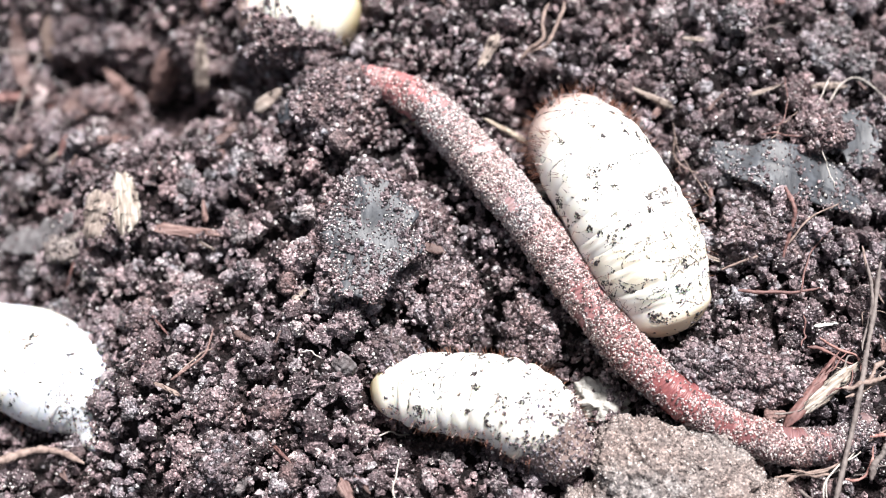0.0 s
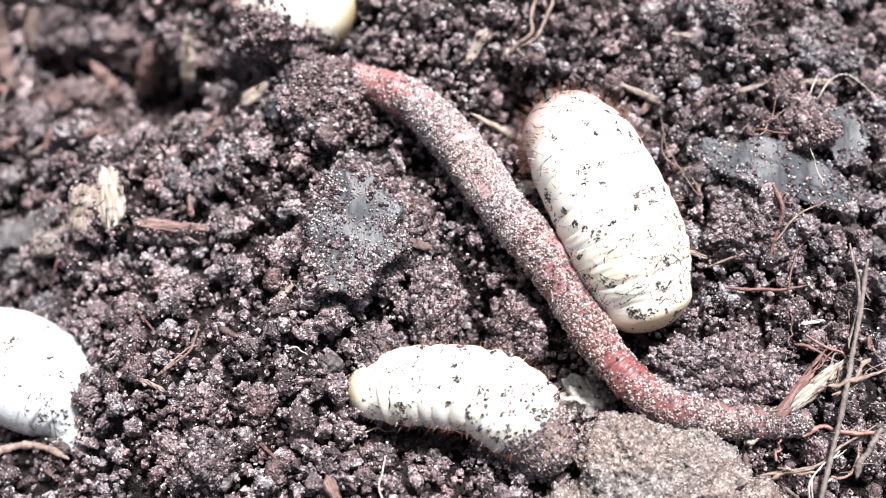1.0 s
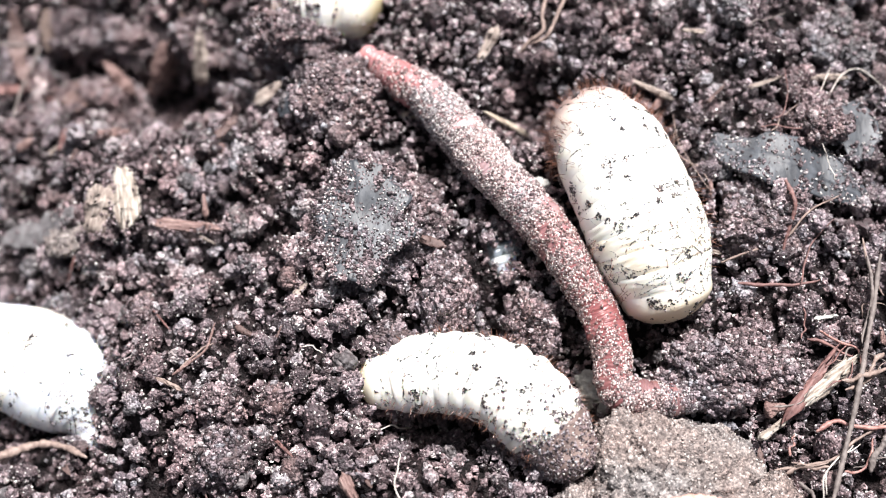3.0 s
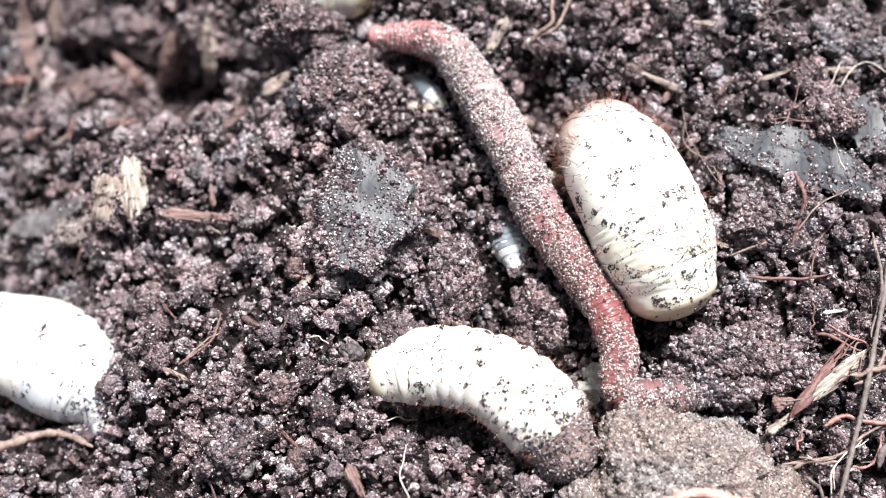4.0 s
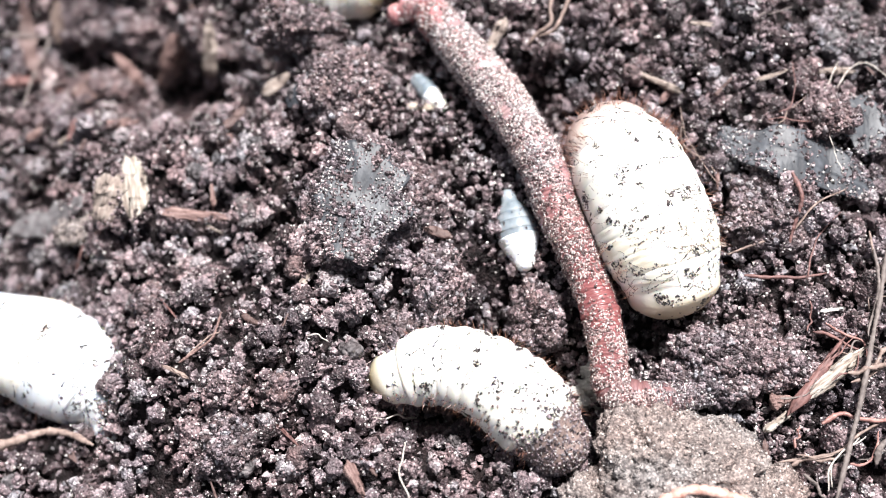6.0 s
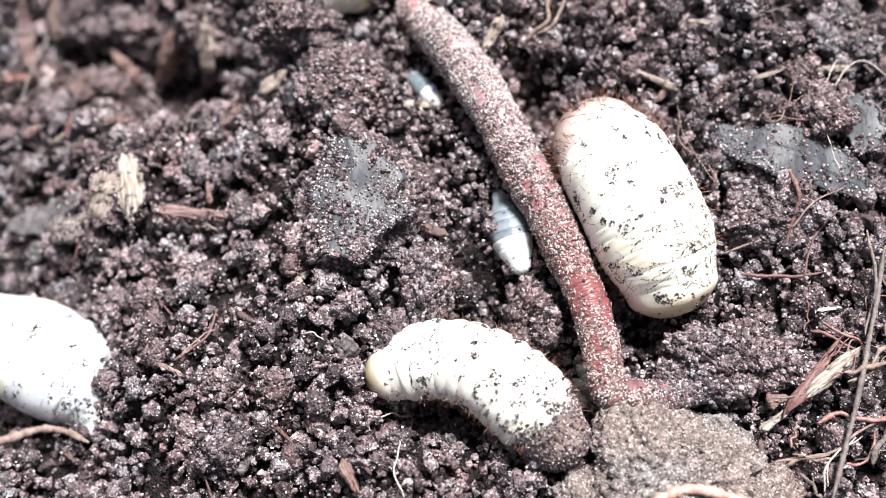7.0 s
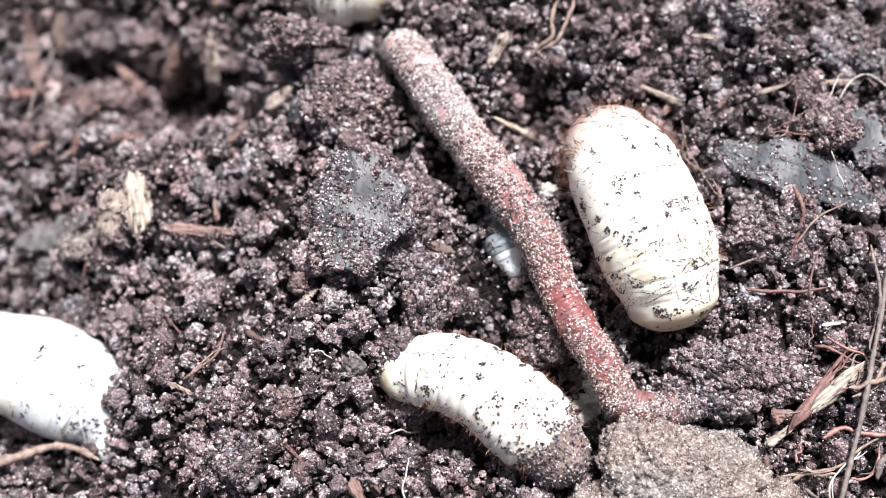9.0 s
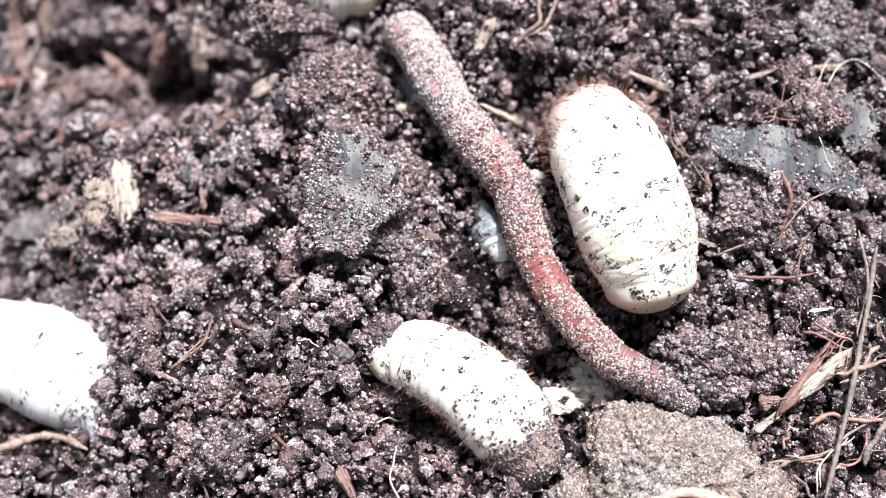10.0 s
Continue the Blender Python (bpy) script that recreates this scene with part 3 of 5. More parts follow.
pellet_meshes = [clod_mesh("soil_pellet", (0.0010, 0.0010 * gen.uniform(0.7, 1.3), 0.0008), 140 + k, (grey_pellet, dark_clod)[k % 2], 4, 0.09, 2.3)[0] for k in range(8)]
made = 0
while made < 52:
    x, y, d = gen.uniform(-0.050, 0.048), gen.uniform(-0.027, 0.033), gen.uniform(0.55, 1.15)
    if float(trail_distance(np.array(x), np.array(y))) < 0.0045 or float(open_spot(np.array(x), np.array(y))) > 0.3 or float(cleft(np.array(x), np.array(y))) > 0.5:
        continue
    one = new("soil_pellet", pellet_meshes[made % len(pellet_meshes)])
    one.matrix_world = Matrix.LocRotScale((x, y, float(relief(x, y)) + 0.0009), Euler((gen.normal(0, 0.3), gen.normal(0, 0.3), gen.uniform(0, 6.3))), Vector((d, d, d)))
    tagged(one, ("smooth slate-grey pellet of clay among crumbs", "smooth dark brown pellet of soil among crumbs")[made % 2], "soil pellet", "smooth pellets")
    made += 1
mound = clod(-0.00747, 0.00322, 0.0012, (0.0066, 0.0072, 0.0026), 53, dark_clod, "loose dark mound of soil stuck to a leaf scrap", 7200)
knob = clod(0.00088, -0.00317, 0.0004, (0.0026, 0.0042, 0.0026), 59, dark_clod, "grey-brown clod speckled with sand", 1800)

# ---- strands, splinters and leaves ----


def smooth_line(points, n):
    """n places at even distances along a soft line through the points, and the directions there."""
    p = np.asarray(points, float)
    ext = np.vstack([2 * p[0] - p[1], p, 2 * p[-1] - p[-2]])
    out = []
    for k in range(len(p) - 1):
        a, b, c, d = ext[k : k + 4]
        for s in np.linspace(0, 1, 24, endpoint=False):
            out.append(0.5 * (2 * b + (c - a) * s + (2 * a - 5 * b + 4 * c - d) * s * s + (3 * b - a - 3 * c + d) * s ** 3))
    out = np.array(out + [p[-1]])
    far = np.r_[0, np.cumsum(np.linalg.norm(np.diff(out, axis=0), axis=1))]
    want = np.linspace(0, far[-1], n)
    line = np.stack([np.interp(want, far, out[:, k]) for k in range(3)], 1)
    way = np.gradient(line, axis=0)
    return line, way / np.linalg.norm(way, axis=1, keepdims=True)


def strand(name, spots, r0, r1, mat, label, category="root", lift=0.0008, seed=1, sides=8, wobble=0.00022, group="", arch=0.0):
    """A root, stem or fibre lying on the soil along the spots (x, y)."""
    gen = np.random.default_rng(seed)
    pts = [(x, y, float(relief(x, y)) + lift) for x, y in zip(spots[0::2], spots[1::2])]
    line, way = smooth_line(pts, 16 + 10 * len(pts))
    n = len(line)
    u = np.linspace(0, 1, n)
    line[:, 2] = np.maximum(line[:, 2], np.convolve(np.pad(line[:, 2], 6, "edge"), np.ones(13) / 13, "valid")) + arch * np.sin(np.pi * u)
    line += wobble * np.stack([value_noise(u * 0.009, u * 0 + seed, 0.002, seed + k) for k in range(3)], 1)
    side = np.cross(way, (0, 0, 1.0))
    side /= np.linalg.norm(side, axis=1, keepdims=True)
    over = np.cross(side, way)
    turn = np.linspace(0, 2 * np.pi, sides, endpoint=False)
    r = 0.8 * (r0 + (r1 - r0) * u)[:, None] * (1 + 0.08 * gen.normal(size=(n, 1)) + 0.28 * value_noise(u * 0.02, u * 0 + 0.001, 0.0016, seed + 40)[:, None] + 0.10 * gen.normal(size=(n, sides))) * np.clip(0.45 + 6 * np.minimum(u, 1 - u), 0, 1)[:, None]
    v = line[:, None] + r[..., None] * (np.cos(turn)[None, :, None] * side[:, None] + np.sin(turn)[None, :, None] * over[:, None])
    v = np.vstack([v.reshape(-1, 3), line[:1], line[-1:]])
    k, j = np.meshgrid(np.arange(n - 1), np.arange(sides), indexing="ij")
    a, b = k * sides + j, k * sides + (j + 1) % sides
    f = np.concatenate([np.stack([a, b, b + sides], -1).reshape(-1, 3), np.stack([a, b + sides, a + sides], -1).reshape(-1, 3)])
    j = np.arange(sides)
    caps = np.concatenate([np.stack([(j + 1) % sides, j, np.full(sides, n * sides)], 1), np.stack([(n - 1) * sides + j, (n - 1) * sides + (j + 1) % sides, np.full(sides, n * sides + 1)], 1)])
    ob = new(name, mesh_of(name, v, np.concatenate([f, caps]), [mat]))
    return tagged(ob, label, category, group)


def splinter(name, spots, width, thick, mat, label, category="wood chip", lift=0.0008, seed=1, blunt=0.5, tip_lift=0.0, gritty=0, point=1.0):
    """A flat fibrous chip between two spots (x, y)."""
    gen = np.random.default_rng(seed)
    x0, y0, x1, y1 = spots
    a = Vector((x0, y0, float(relief(x0, y0)) + lift))
    b = Vector((x1, y1, float(relief(x1, y1)) + lift + tip_lift))
    long, n, sides = (b - a).length, 22, 14
    u = np.linspace(0, 1, n)
    turn = np.linspace(0, 2 * np.pi, sides, endpoint=False)
    fibre = 1 + 0.16 * gen.normal(size=sides)
    taper = np.clip(np.minimum(u, 1 - u) / 0.16, 0, 1) ** blunt * (1 + 0.12 * value_noise(u * 0.01, u * 0, 0.0018, seed)) * (0.75 + 0.25 * np.sin(2.4 * u + seed)) * np.interp(u, (0, 0.7), (point, 1))
    jag = gen.normal(size=sides) * 0.05 * long
    v = np.zeros((n, sides, 3))
    v[..., 0] = np.cos(turn)[None] * fibre[None] * width / 2 * taper[:, None]
    v[..., 1] = np.sin(turn)[None] * fibre[None] * thick / 2 * taper[:, None] + 0.15 * thick * value_noise(u * 0.01, u * 0 + 3, 0.003, seed)[:, None]
    v[..., 2] = u[:, None] * long + jag[None] * (u[:, None] - 0.5) * 2
    v *= 1 + 0.05 * gen.normal(size=v.shape)
    v = np.vstack([v.reshape(-1, 3), [[0, 0, 0]], [[0, 0, long]]])
    k, j = np.meshgrid(np.arange(n - 1), np.arange(sides), indexing="ij")
    p, q = k * sides + j, k * sides + (j + 1) % sides
    f = np.concatenate([np.stack([p, q, q + sides], -1).reshape(-1, 3), np.stack([p, q + sides, p + sides], -1).reshape(-1, 3)])
    j = np.arange(sides)
    caps = np.concatenate([np.stack([(j + 1) % sides, j, np.full(sides, n * sides)], 1), np.stack([(n - 1) * sides + j, (n - 1) * sides + (j + 1) % sides, np.full(sides, n * sides + 1)], 1)])
    ob = new(name, mesh_of(name, v, np.concatenate([f, caps]), [mat]))
    if gritty:
        at = v[np.minimum(n * gen.beta(0.5, 0.6, gritty), n - 1).astype(int) * sides + (gen.normal(3, 2.2, gritty).astype(int) % sides)] * (1 + 0.1 * gen.normal(size=(gritty, 1))) + gen.normal(size=(gritty, 3)) * 0.00012
        g = strewn(small_shapes, at, 0.00006 * 3.5 ** gen.random(gritty), gen)
        tagged(part("grit", mesh_of("grit", g[0], g[1], [soil]), ob, "clinging dark grit"), kind="stuff")
    z = (b - a).normalized()
    x = z.cross(Vector((0, 0, 1))).normalized()
    y = z.cross(x)
    ob.matrix_world = Matrix.Translation(a) @ Matrix((x, y, z)).transposed().to_4x4()
    return tagged(ob, label, category)


def leaf(name, spots, width, mat, label, lift=0.0012, seed=1, drape=0.0005, gritty=0, tilt=0.0, flat=None, coarse=4.0, lumps=0):
    """A torn scrap of leaf: a thin wavy blade along a midrib from spot to spot."""
    gen = np.random.default_rng(seed)
    pts = [(x, y, (float(relief(x, y)) if flat is None else flat) + lift) for x, y in zip(spots[0::2], spots[1::2])]
    n, m = 40, 21
    line, way = smooth_line(pts, n)
    side = np.cross(way, (0, 0, 1.0))
    side /= np.linalg.norm(side, axis=1, keepdims=True)
    u, w = np.linspace(0, 1, n), np.linspace(-1, 1, m)
    edge = np.sin(np.pi * np.clip(u * 0.90 + 0.06, 0, 1)) ** 0.65
    half = width / 2 * edge[:, None] * (1 + 0.36 * np.stack([value_noise(u * 0.02, u * 0 + 0.01 * s, 0.0022, seed + 5) for s in (0, 1)], 1))
    reach = np.where(w[None] < 0, half[:, :1], half[:, 1:]) * w[None]
    v = line[:, None] + reach[..., None] * side[:, None]
    v[..., 2] += drape * value_noise(v[..., 0], v[..., 1], 0.0035, seed) + tilt * reach - 0.08 * np.abs(reach) + 0.00012 * (np.abs(w) < 0.06)
    top, under = v.reshape(-1, 3), v.reshape(-1, 3) - (0, 0, 0.00018)
    k, j = np.meshgrid(np.arange(n - 1), np.arange(m - 1), indexing="ij")
    q = np.stack([k * m + j, (k + 1) * m + j, (k + 1) * m + j + 1, k * m + j + 1], -1).reshape(-1, 4)
    rim = np.r_[np.arange(m), np.arange(2 * m - 1, n * m, m), np.arange(n * m - 2, (n - 1) * m - 1, -1), np.arange((n - 2) * m, 0, -m)]
    nxt = np.roll(rim, -1)
    f = np.concatenate([q, q[:, ::-1] + n * m, np.stack([rim, nxt, nxt + n * m, rim + n * m], 1)])
    mid_at = top.mean(0)
    thing = new(name)
    thing.location = mid_at
    part("blade", mesh_of("blade", np.vstack([top, under]) - mid_at, f, [mat]), thing)
    if lumps:
        pick = gen.integers(0, len(top), lumps * 3)
        pick = pick[value_noise(top[pick, 0] * 1.5, top[pick, 1] * 0.7, 0.0012, seed + 9) > 0.1]
        c = strewn(small_shapes, top[pick] - mid_at + (0, 0, 0.0001), 0.00012 * 2.6 ** gen.random(len(pick)), gen)
        tagged(part("clinging_soil", mesh_of("clinging_soil", *c, [soil], smooth=False), thing, "dark soil crumbs lying on the leaf"), kind="stuff")
    if gritty:
        pick = gen.integers(0, len(top), gritty)
        clump = 0.5 + 0.9 * value_noise(top[pick, 0], top[pick, 1], 0.0011, seed + 3)
        pick = pick[gen.random(gritty) < (0.12 + 0.88 * np.abs(np.tile(w, n))[pick] ** 1.5) * np.clip(2 * clump, 0.1, 1.6)]
        at = top[pick] - mid_at + gen.normal(size=(len(pick), 3)) * (0.0002, 0.0002, 0.00004)
        g = strewn(chip_shapes, at, 0.00005 * coarse ** gen.random(len(at)), gen)
        few = at[: max(2, len(at) // 10)] + (0.0001, 0, 0.0001)
        s = strewn(chip_shapes, few, gen.uniform(0.00006, 0.00017, len(few)), gen)
        tagged(part("grit", mesh_of("grit", np.vstack([g[0], s[0]]), np.vstack([g[1], s[1] + len(g[0])]), [soil, sand], np.r_[np.zeros(len(g[1])), np.ones(len(s[1]))]),
                    thing, "clinging grit and pale sand grains"), kind="stuff")
    return tagged(thing, label, "leaf scrap")


leaf("leaf_scrap", [0.02773, 0.01142, 0.03288, 0.00934, 0.03804, 0.00761, 0.04313, 0.00524], 0.0050, leaf_grey, "bluish grey wet leaf scrap with a torn edge on the soil", 0.0015, 3, gritty=2400, coarse=3.8, lumps=110)
leaf("leaf_scrap", [0.04081, 0.01543, 0.04276, 0.01342, 0.04290, 0.00938], 0.0040, leaf_grey, "folded grey lobe of a wet leaf on the soil", 0.0018, 5, gritty=800, coarse=3.8, lumps=60)
leaf("leaf_scrap", [-0.04935, 0.00720, -0.04415, 0.00680, -0.03837, 0.00692], 0.0034, leaf_dry, "pale grey limp leaf scrap half sunk in the soil", 0.0020, 7, gritty=420, coarse=5.0)
mound_leaf = leaf("leaf_scrap", [-0.00858, 0.00919, -0.00790, 0.00338, -0.00895, -0.00323], 0.0094, leaf_grey, "dark bluish leaf scrap strewn with soil on a loose mound", 0.0, 9, gritty=8000, flat=0.0046, coarse=4.0, lumps=520)
leaf("leaf_scrap", [-0.01651, 0.01613, -0.01423, 0.01701, -0.01301, 0.01903], 0.0022, leaf_grey, "small grey leaf scrap leaning on a clod", 0.0016, 12, gritty=40)

splinter("wood_chip", (-0.03306, 0.01119, -0.03191, 0.00417), 0.0044, 0.0012, wood_dull, "pale weathered wood chip with dark grain", seed=2, lift=0.0018, blunt=0.6, gritty=700, point=0.5)
splinter("wood_chip", (-0.03572, 0.00375, -0.03445, 0.00877), 0.0030, 0.0012, wood_grey, "dirty grey-brown wood chip beside a pale one", seed=31, lift=0.0020, blunt=0.40, gritty=1100)
splinter("wood_chip", (-0.02932, 0.00485, -0.02225, 0.00411), 0.0019, 0.0010, wood_brown, "brown rotten splinter of wood lying on the soil", seed=3, lift=0.0014, blunt=0.6, gritty=460)
splinter("wood_chip", (-0.02429, 0.00808, -0.02393, 0.00548), 0.0010, 0.0007, wood_brown, "small reddish bark chip standing in the soil", seed=4, lift=0.0012)
splinter("wood_chip", (-0.03830, 0.00145, -0.03584, 0.00414), 0.0008, 0.0007, wood_brown, "short brown splinter of wood", seed=5, lift=0.0010)
splinter("wood_chip", (-0.03976, 0.03022, -0.03614, 0.02634), 0.0013, 0.0010, wood_brown, "reddish brown splinter leaning into a hollow", seed=6, lift=0.0046)
splinter("wood_chip", (-0.03399, 0.02782, -0.03088, 0.03052), 0.0022, 0.0010, wood_brown, "brown bark chip in a hollow of the soil", seed=7, lift=0.0044)
splinter("wood_chip", (-0.02732, 0.02561, -0.02655, 0.02953), 0.0019, 0.0012, wood_grey, "pale wood chip standing in a dark hollow", seed=8, lift=0.0062, gritty=40)
splinter("wood_chip", (-0.00896, -0.02189, -0.00744, -0.02476), 0.0016, 0.0010, wood_brown, "reddish brown bark chip on dark soil", seed=9, lift=0.0014)
splinter("wood_chip", (-0.02749, -0.01188, -0.02479, -0.01325), 0.0008, 0.0006, root_tan, "short tan splinter of wood", seed=10, lift=0.0016)
splinter("wood_chip", (0.01996, 0.01888, 0.02453, 0.01668), 0.0010, 0.0007, wood_grey, "pale tan sliver of wood", seed=11, lift=0.0012)
splinter("wood_chip", (0.03800, 0.01841, 0.04264, 0.01903), 0.0008, 0.0006, wood_grey, "pale tan sliver of wood", seed=12, lift=0.0012)
splinter("wood_chip", (0.03409, -0.01559, 0.04007, -0.01104), 0.0014, 0.0011, wood_dull, "pale split twig with frayed ends", seed=13, lift=0.0018, gritty=60)
splinter("wood_chip", (0.03025, -0.01871, 0.03282, -0.01691), 0.0012, 0.0010, wood_dull, "short pale pinkish bit of root", seed=53, lift=0.0018, blunt=0.3, gritty=20)
splinter("wood_chip", (0.03250, -0.01711, 0.03807, -0.01027), 0.0010, 0.0009, root_red, "thin reddish twig lying beside a pale one", seed=14, lift=0.0024)
splinter("wood_chip", (0.03094, -0.01607, 0.03295, -0.01557), 0.0019, 0.0012, wood_brown, "small square brown bark chip", seed=15, lift=0.0012, blunt=0.25)
splinter("wood_chip", (0.03662, -0.00691, 0.03906, -0.00650), 0.0007, 0.0005, mould, "small white crumb of eggshell", category="shell crumb", seed=16, lift=0.0014)
splinter("wood_chip", (0.00438, 0.02086, 0.00622, 0.02432), 0.0017, 0.0010, wood_grey, "short pale brown wood chip in the soil", seed=17, lift=0.0018, gritty=30)
splinter("wood_chip", (0.00491, 0.01569, 0.00992, 0.01585), 0.0006, 0.0004, wood_pale, "thin pale straw under a worm", seed=18, lift=0.0020)
splinter("wood_chip", (-0.00377, 0.01596, -0.00141, 0.01587), 0.0008, 0.0006, wood_pale, "small tan chip in a hollow", seed=19, lift=0.0008)

leaf("leaf_scrap", [-0.03474, 0.02727, -0.03223, 0.02929, -0.02985, 0.03064], 0.0030, dead_leaf, "curled reddish brown dead leaf scrap in a hollow", 0.0026, 21, drape=0.0011, gritty=90)
leaf("leaf_scrap", [-0.05048, 0.03564, -0.05026, 0.03224, -0.04789, 0.02575], 0.0018, dead_leaf, "greyish limp blade of dead grass in a hollow", 0.0030, 22, drape=0.0008, gritty=60)
leaf("leaf_scrap", [-0.04437, 0.02484, -0.04262, 0.02808, -0.03968, 0.02747], 0.0024, dead_leaf, "brown crumpled dead leaf scrap among soil crumbs", 0.0016, 23, drape=0.0011, gritty=160)
leaf("leaf_scrap", [-0.04666, 0.03632, -0.04721, 0.03459, -0.04712, 0.03246], 0.0014, root_tan, "narrow tan dead leaf scrap in a hollow", 0.0026, 24, gritty=10)
gen = np.random.default_rng(77)
for k in range(64):
    x, y = gen.uniform(-0.048, 0.048), gen.uniform(-0.027, 0.032)
    if float(trail_distance(np.array(x), np.array(y))) < 0.004:
        continue
    a, long = gen.uniform(0, 6.3), gen.uniform(0.0012, 0.0036)
    kind = (wood_brown, root_red, dead_leaf, wood_grey, dead_leaf)[k % 5]
    tint = {wood_brown: "brown", root_red: "reddish", wood_grey: "greyish", dead_leaf: "dark"}[kind]
    tagged(splinter("plant_bit", (x, y, x + long * math.cos(a), y + long * math.sin(a)), gen.uniform(0.0003, 0.0010), gen.uniform(0.0003, 0.0006), kind,
                    "small " + tint + " bit of dead plant among soil crumbs", "plant bit", gen.uniform(0.0009, 0.0016), 200 + k, gritty=14), group="plant bits")
for k in range(22):
    x, y = gen.uniform(-0.052, -0.018), gen.uniform(0.014, 0.038)
    a, long = gen.uniform(0, 6.3), gen.uniform(0.0018, 0.0042)
    kind = (wood_brown, dead_leaf, dead_leaf, root_red, wood_brown, wood_grey)[k % 6]
    tint = {wood_brown: "brown", root_red: "reddish", wood_grey: "greyish", dead_leaf: "dark"}[kind]
    tagged(splinter("plant_bit", (x, y, x + long * math.cos(a), y + long * math.sin(a)), gen.uniform(0.0007, 0.0022), gen.uniform(0.0004, 0.0007), kind,
                    "ragged " + tint + " bit of dead plant in a hollow", "plant bit", gen.uniform(0.0010, 0.0024), 700 + k, gritty=40), group="plant bits")
for k in range(16):
    x, y = gen.uniform(0.028, 0.048), gen.uniform(-0.026, 0.004) if k < 11 else gen.uniform(0.004, 0.028)
    a, long = gen.uniform(-0.4, 1.3), gen.uniform(0.003, 0.008)
    bend = gen.normal(0, 0.0008)
    strand("root_fibre", [x, y, x + 0.5 * long * math.cos(a) - bend, y + 0.5 * long * math.sin(a) + bend, x + long * math.cos(a), y + long * math.sin(a)],
           gen.uniform(0.00006, 0.00014), 0.00006, (root_tan, root_grey, root_red)[k % 3], "hair-thin root fibre tangled over soil", lift=gen.uniform(0.0014, 0.0024), seed=300 + k, sides=6, group="fine fibres")

strand("root_fibre", [0.03696, -0.00825, 0.03886, -0.00930, 0.04043, -0.01007, 0.04048, -0.01195], 0.00018, 0.00012, root_rose, "thin reddish rootlet bent over a crumb", lift=0.0018, seed=61)
strand("root_fibre", [0.03571, -0.00617, 0.03557, -0.00760, 0.03505, -0.00906], 0.00012, 0.00012, root_red, "hair-thin reddish fibre lying on dark soil", lift=0.0018, seed=62)
strand("root_fibre", [0.03804, -0.01363, 0.03991, -0.01322, 0.04228, -0.01240], 0.00022, 0.00034, root_tan, "tan rootlet crossing a grey stem", lift=0.0026, seed=63)
strand("root_fibre", [0.04286, -0.01035, 0.04181, -0.01160, 0.04062, -0.01286], 0.00034, 0.00018, root_tan, "short thick tan rootlet beside a stem", lift=0.0024, seed=64)
strand("root_fibre", [0.04197, -0.00100, 0.04196, -0.00426, 0.04145, -0.00743, 0.04080, -0.00965], 0.00024, 0.00016, root_grey, "thin grey strand split from a dry stem", lift=0.0030, seed=65)
strand("root_fibre", [0.03542, -0.02423, 0.03600, -0.02158, 0.03788, -0.02024, 0.03954, -0.01920], 0.00010, 0.00008, root_white, "hair-thin pale fibre bent upwards", lift=0.0024, seed=66)
strand("root_fibre", [0.03236, -0.02183, 0.03414, -0.02137, 0.03646, -0.02154], 0.00030, 0.00020, root_tan, "frayed tan rootlet at the foot of a clod", lift=0.0020, seed=24)
strand("root_fibre", [0.03288, -0.02098, 0.03466, -0.02117, 0.03627, -0.02085], 0.00012, 0.00008, root_tan, "hair-thin tan fibre beside a clod", lift=0.0022, seed=25)
strand("root_fibre", [0.03784, -0.02187, 0.03960, -0.02149, 0.04064, -0.02014, 0.04089, -0.01861], 0.00018, 0.00012, root_rose, "thin pinkish bent root fibre", lift=0.0020, seed=26)
strand("root_fibre", [0.04045, -0.02168, 0.04132, -0.01962, 0.04322, -0.01746], 0.00040, 0.00036, root_grey, "greyish brown rootlet leaning over the soil", lift=0.0024, seed=27)
strand("root_fibre", [0.03355, -0.02280, 0.03472, -0.02386, 0.03520, -0.02537], 0.00026, 0.00020, root_grey, "greyish rootlet beside a clod", lift=0.0018, seed=28)
strand("root_fibre", [0.03293, -0.02020, 0.03319, -0.01914, 0.03349, -0.01807], 0.00016, 0.00012, root_rose, "short thin pinkish rootlet", lift=0.0018, seed=29)
strand("root_fibre", [0.04076, 0.01946, 0.03978, 0.01726, 0.03868, 0.01611], 0.00007, 0.00005, root_white, "hair-thin pale root fibre", lift=0.0018, seed=30)
strand("root_fibre", [0.03996, 0.00543, 0.03632, 0.00310, 0.03420, 0.00093, 0.03093, -0.00030, 0.02799, -0.00132], 0.00012, 0.00018, root_tan, "thin tan root fibre lying on dark soil", lift=0.0016, seed=1)
strand("root_fibre", [0.03416, 0.00647, 0.03485, 0.00415, 0.03442, 0.00166, 0.03393, -0.00064], 0.00030, 0.00018, root_red, "short reddish brown rootlet", lift=0.0018, seed=2)
strand("root_fibre", [0.02959, -0.00340, 0.03348, -0.00356, 0.03747, -0.00318], 0.00026, 0.00014, root_red, "thin reddish root fibre", lift=0.0015, seed=3)
strand("root_fibre", [0.02408, 0.01304, 0.02459, 0.01086, 0.02641, 0.00896, 0.02792, 0.00641], 0.00009, 0.00007, root_tan, "hair-thin tan root fibre", lift=0.0016, seed=4)
strand("root_fibre", [0.03553, -0.01791, 0.03767, -0.01715, 0.03975, -0.01748, 0.04318, -0.01783], 0.00030, 0.00022, root_rose, "bright reddish root lying on the soil", lift=0.0017, seed=5)
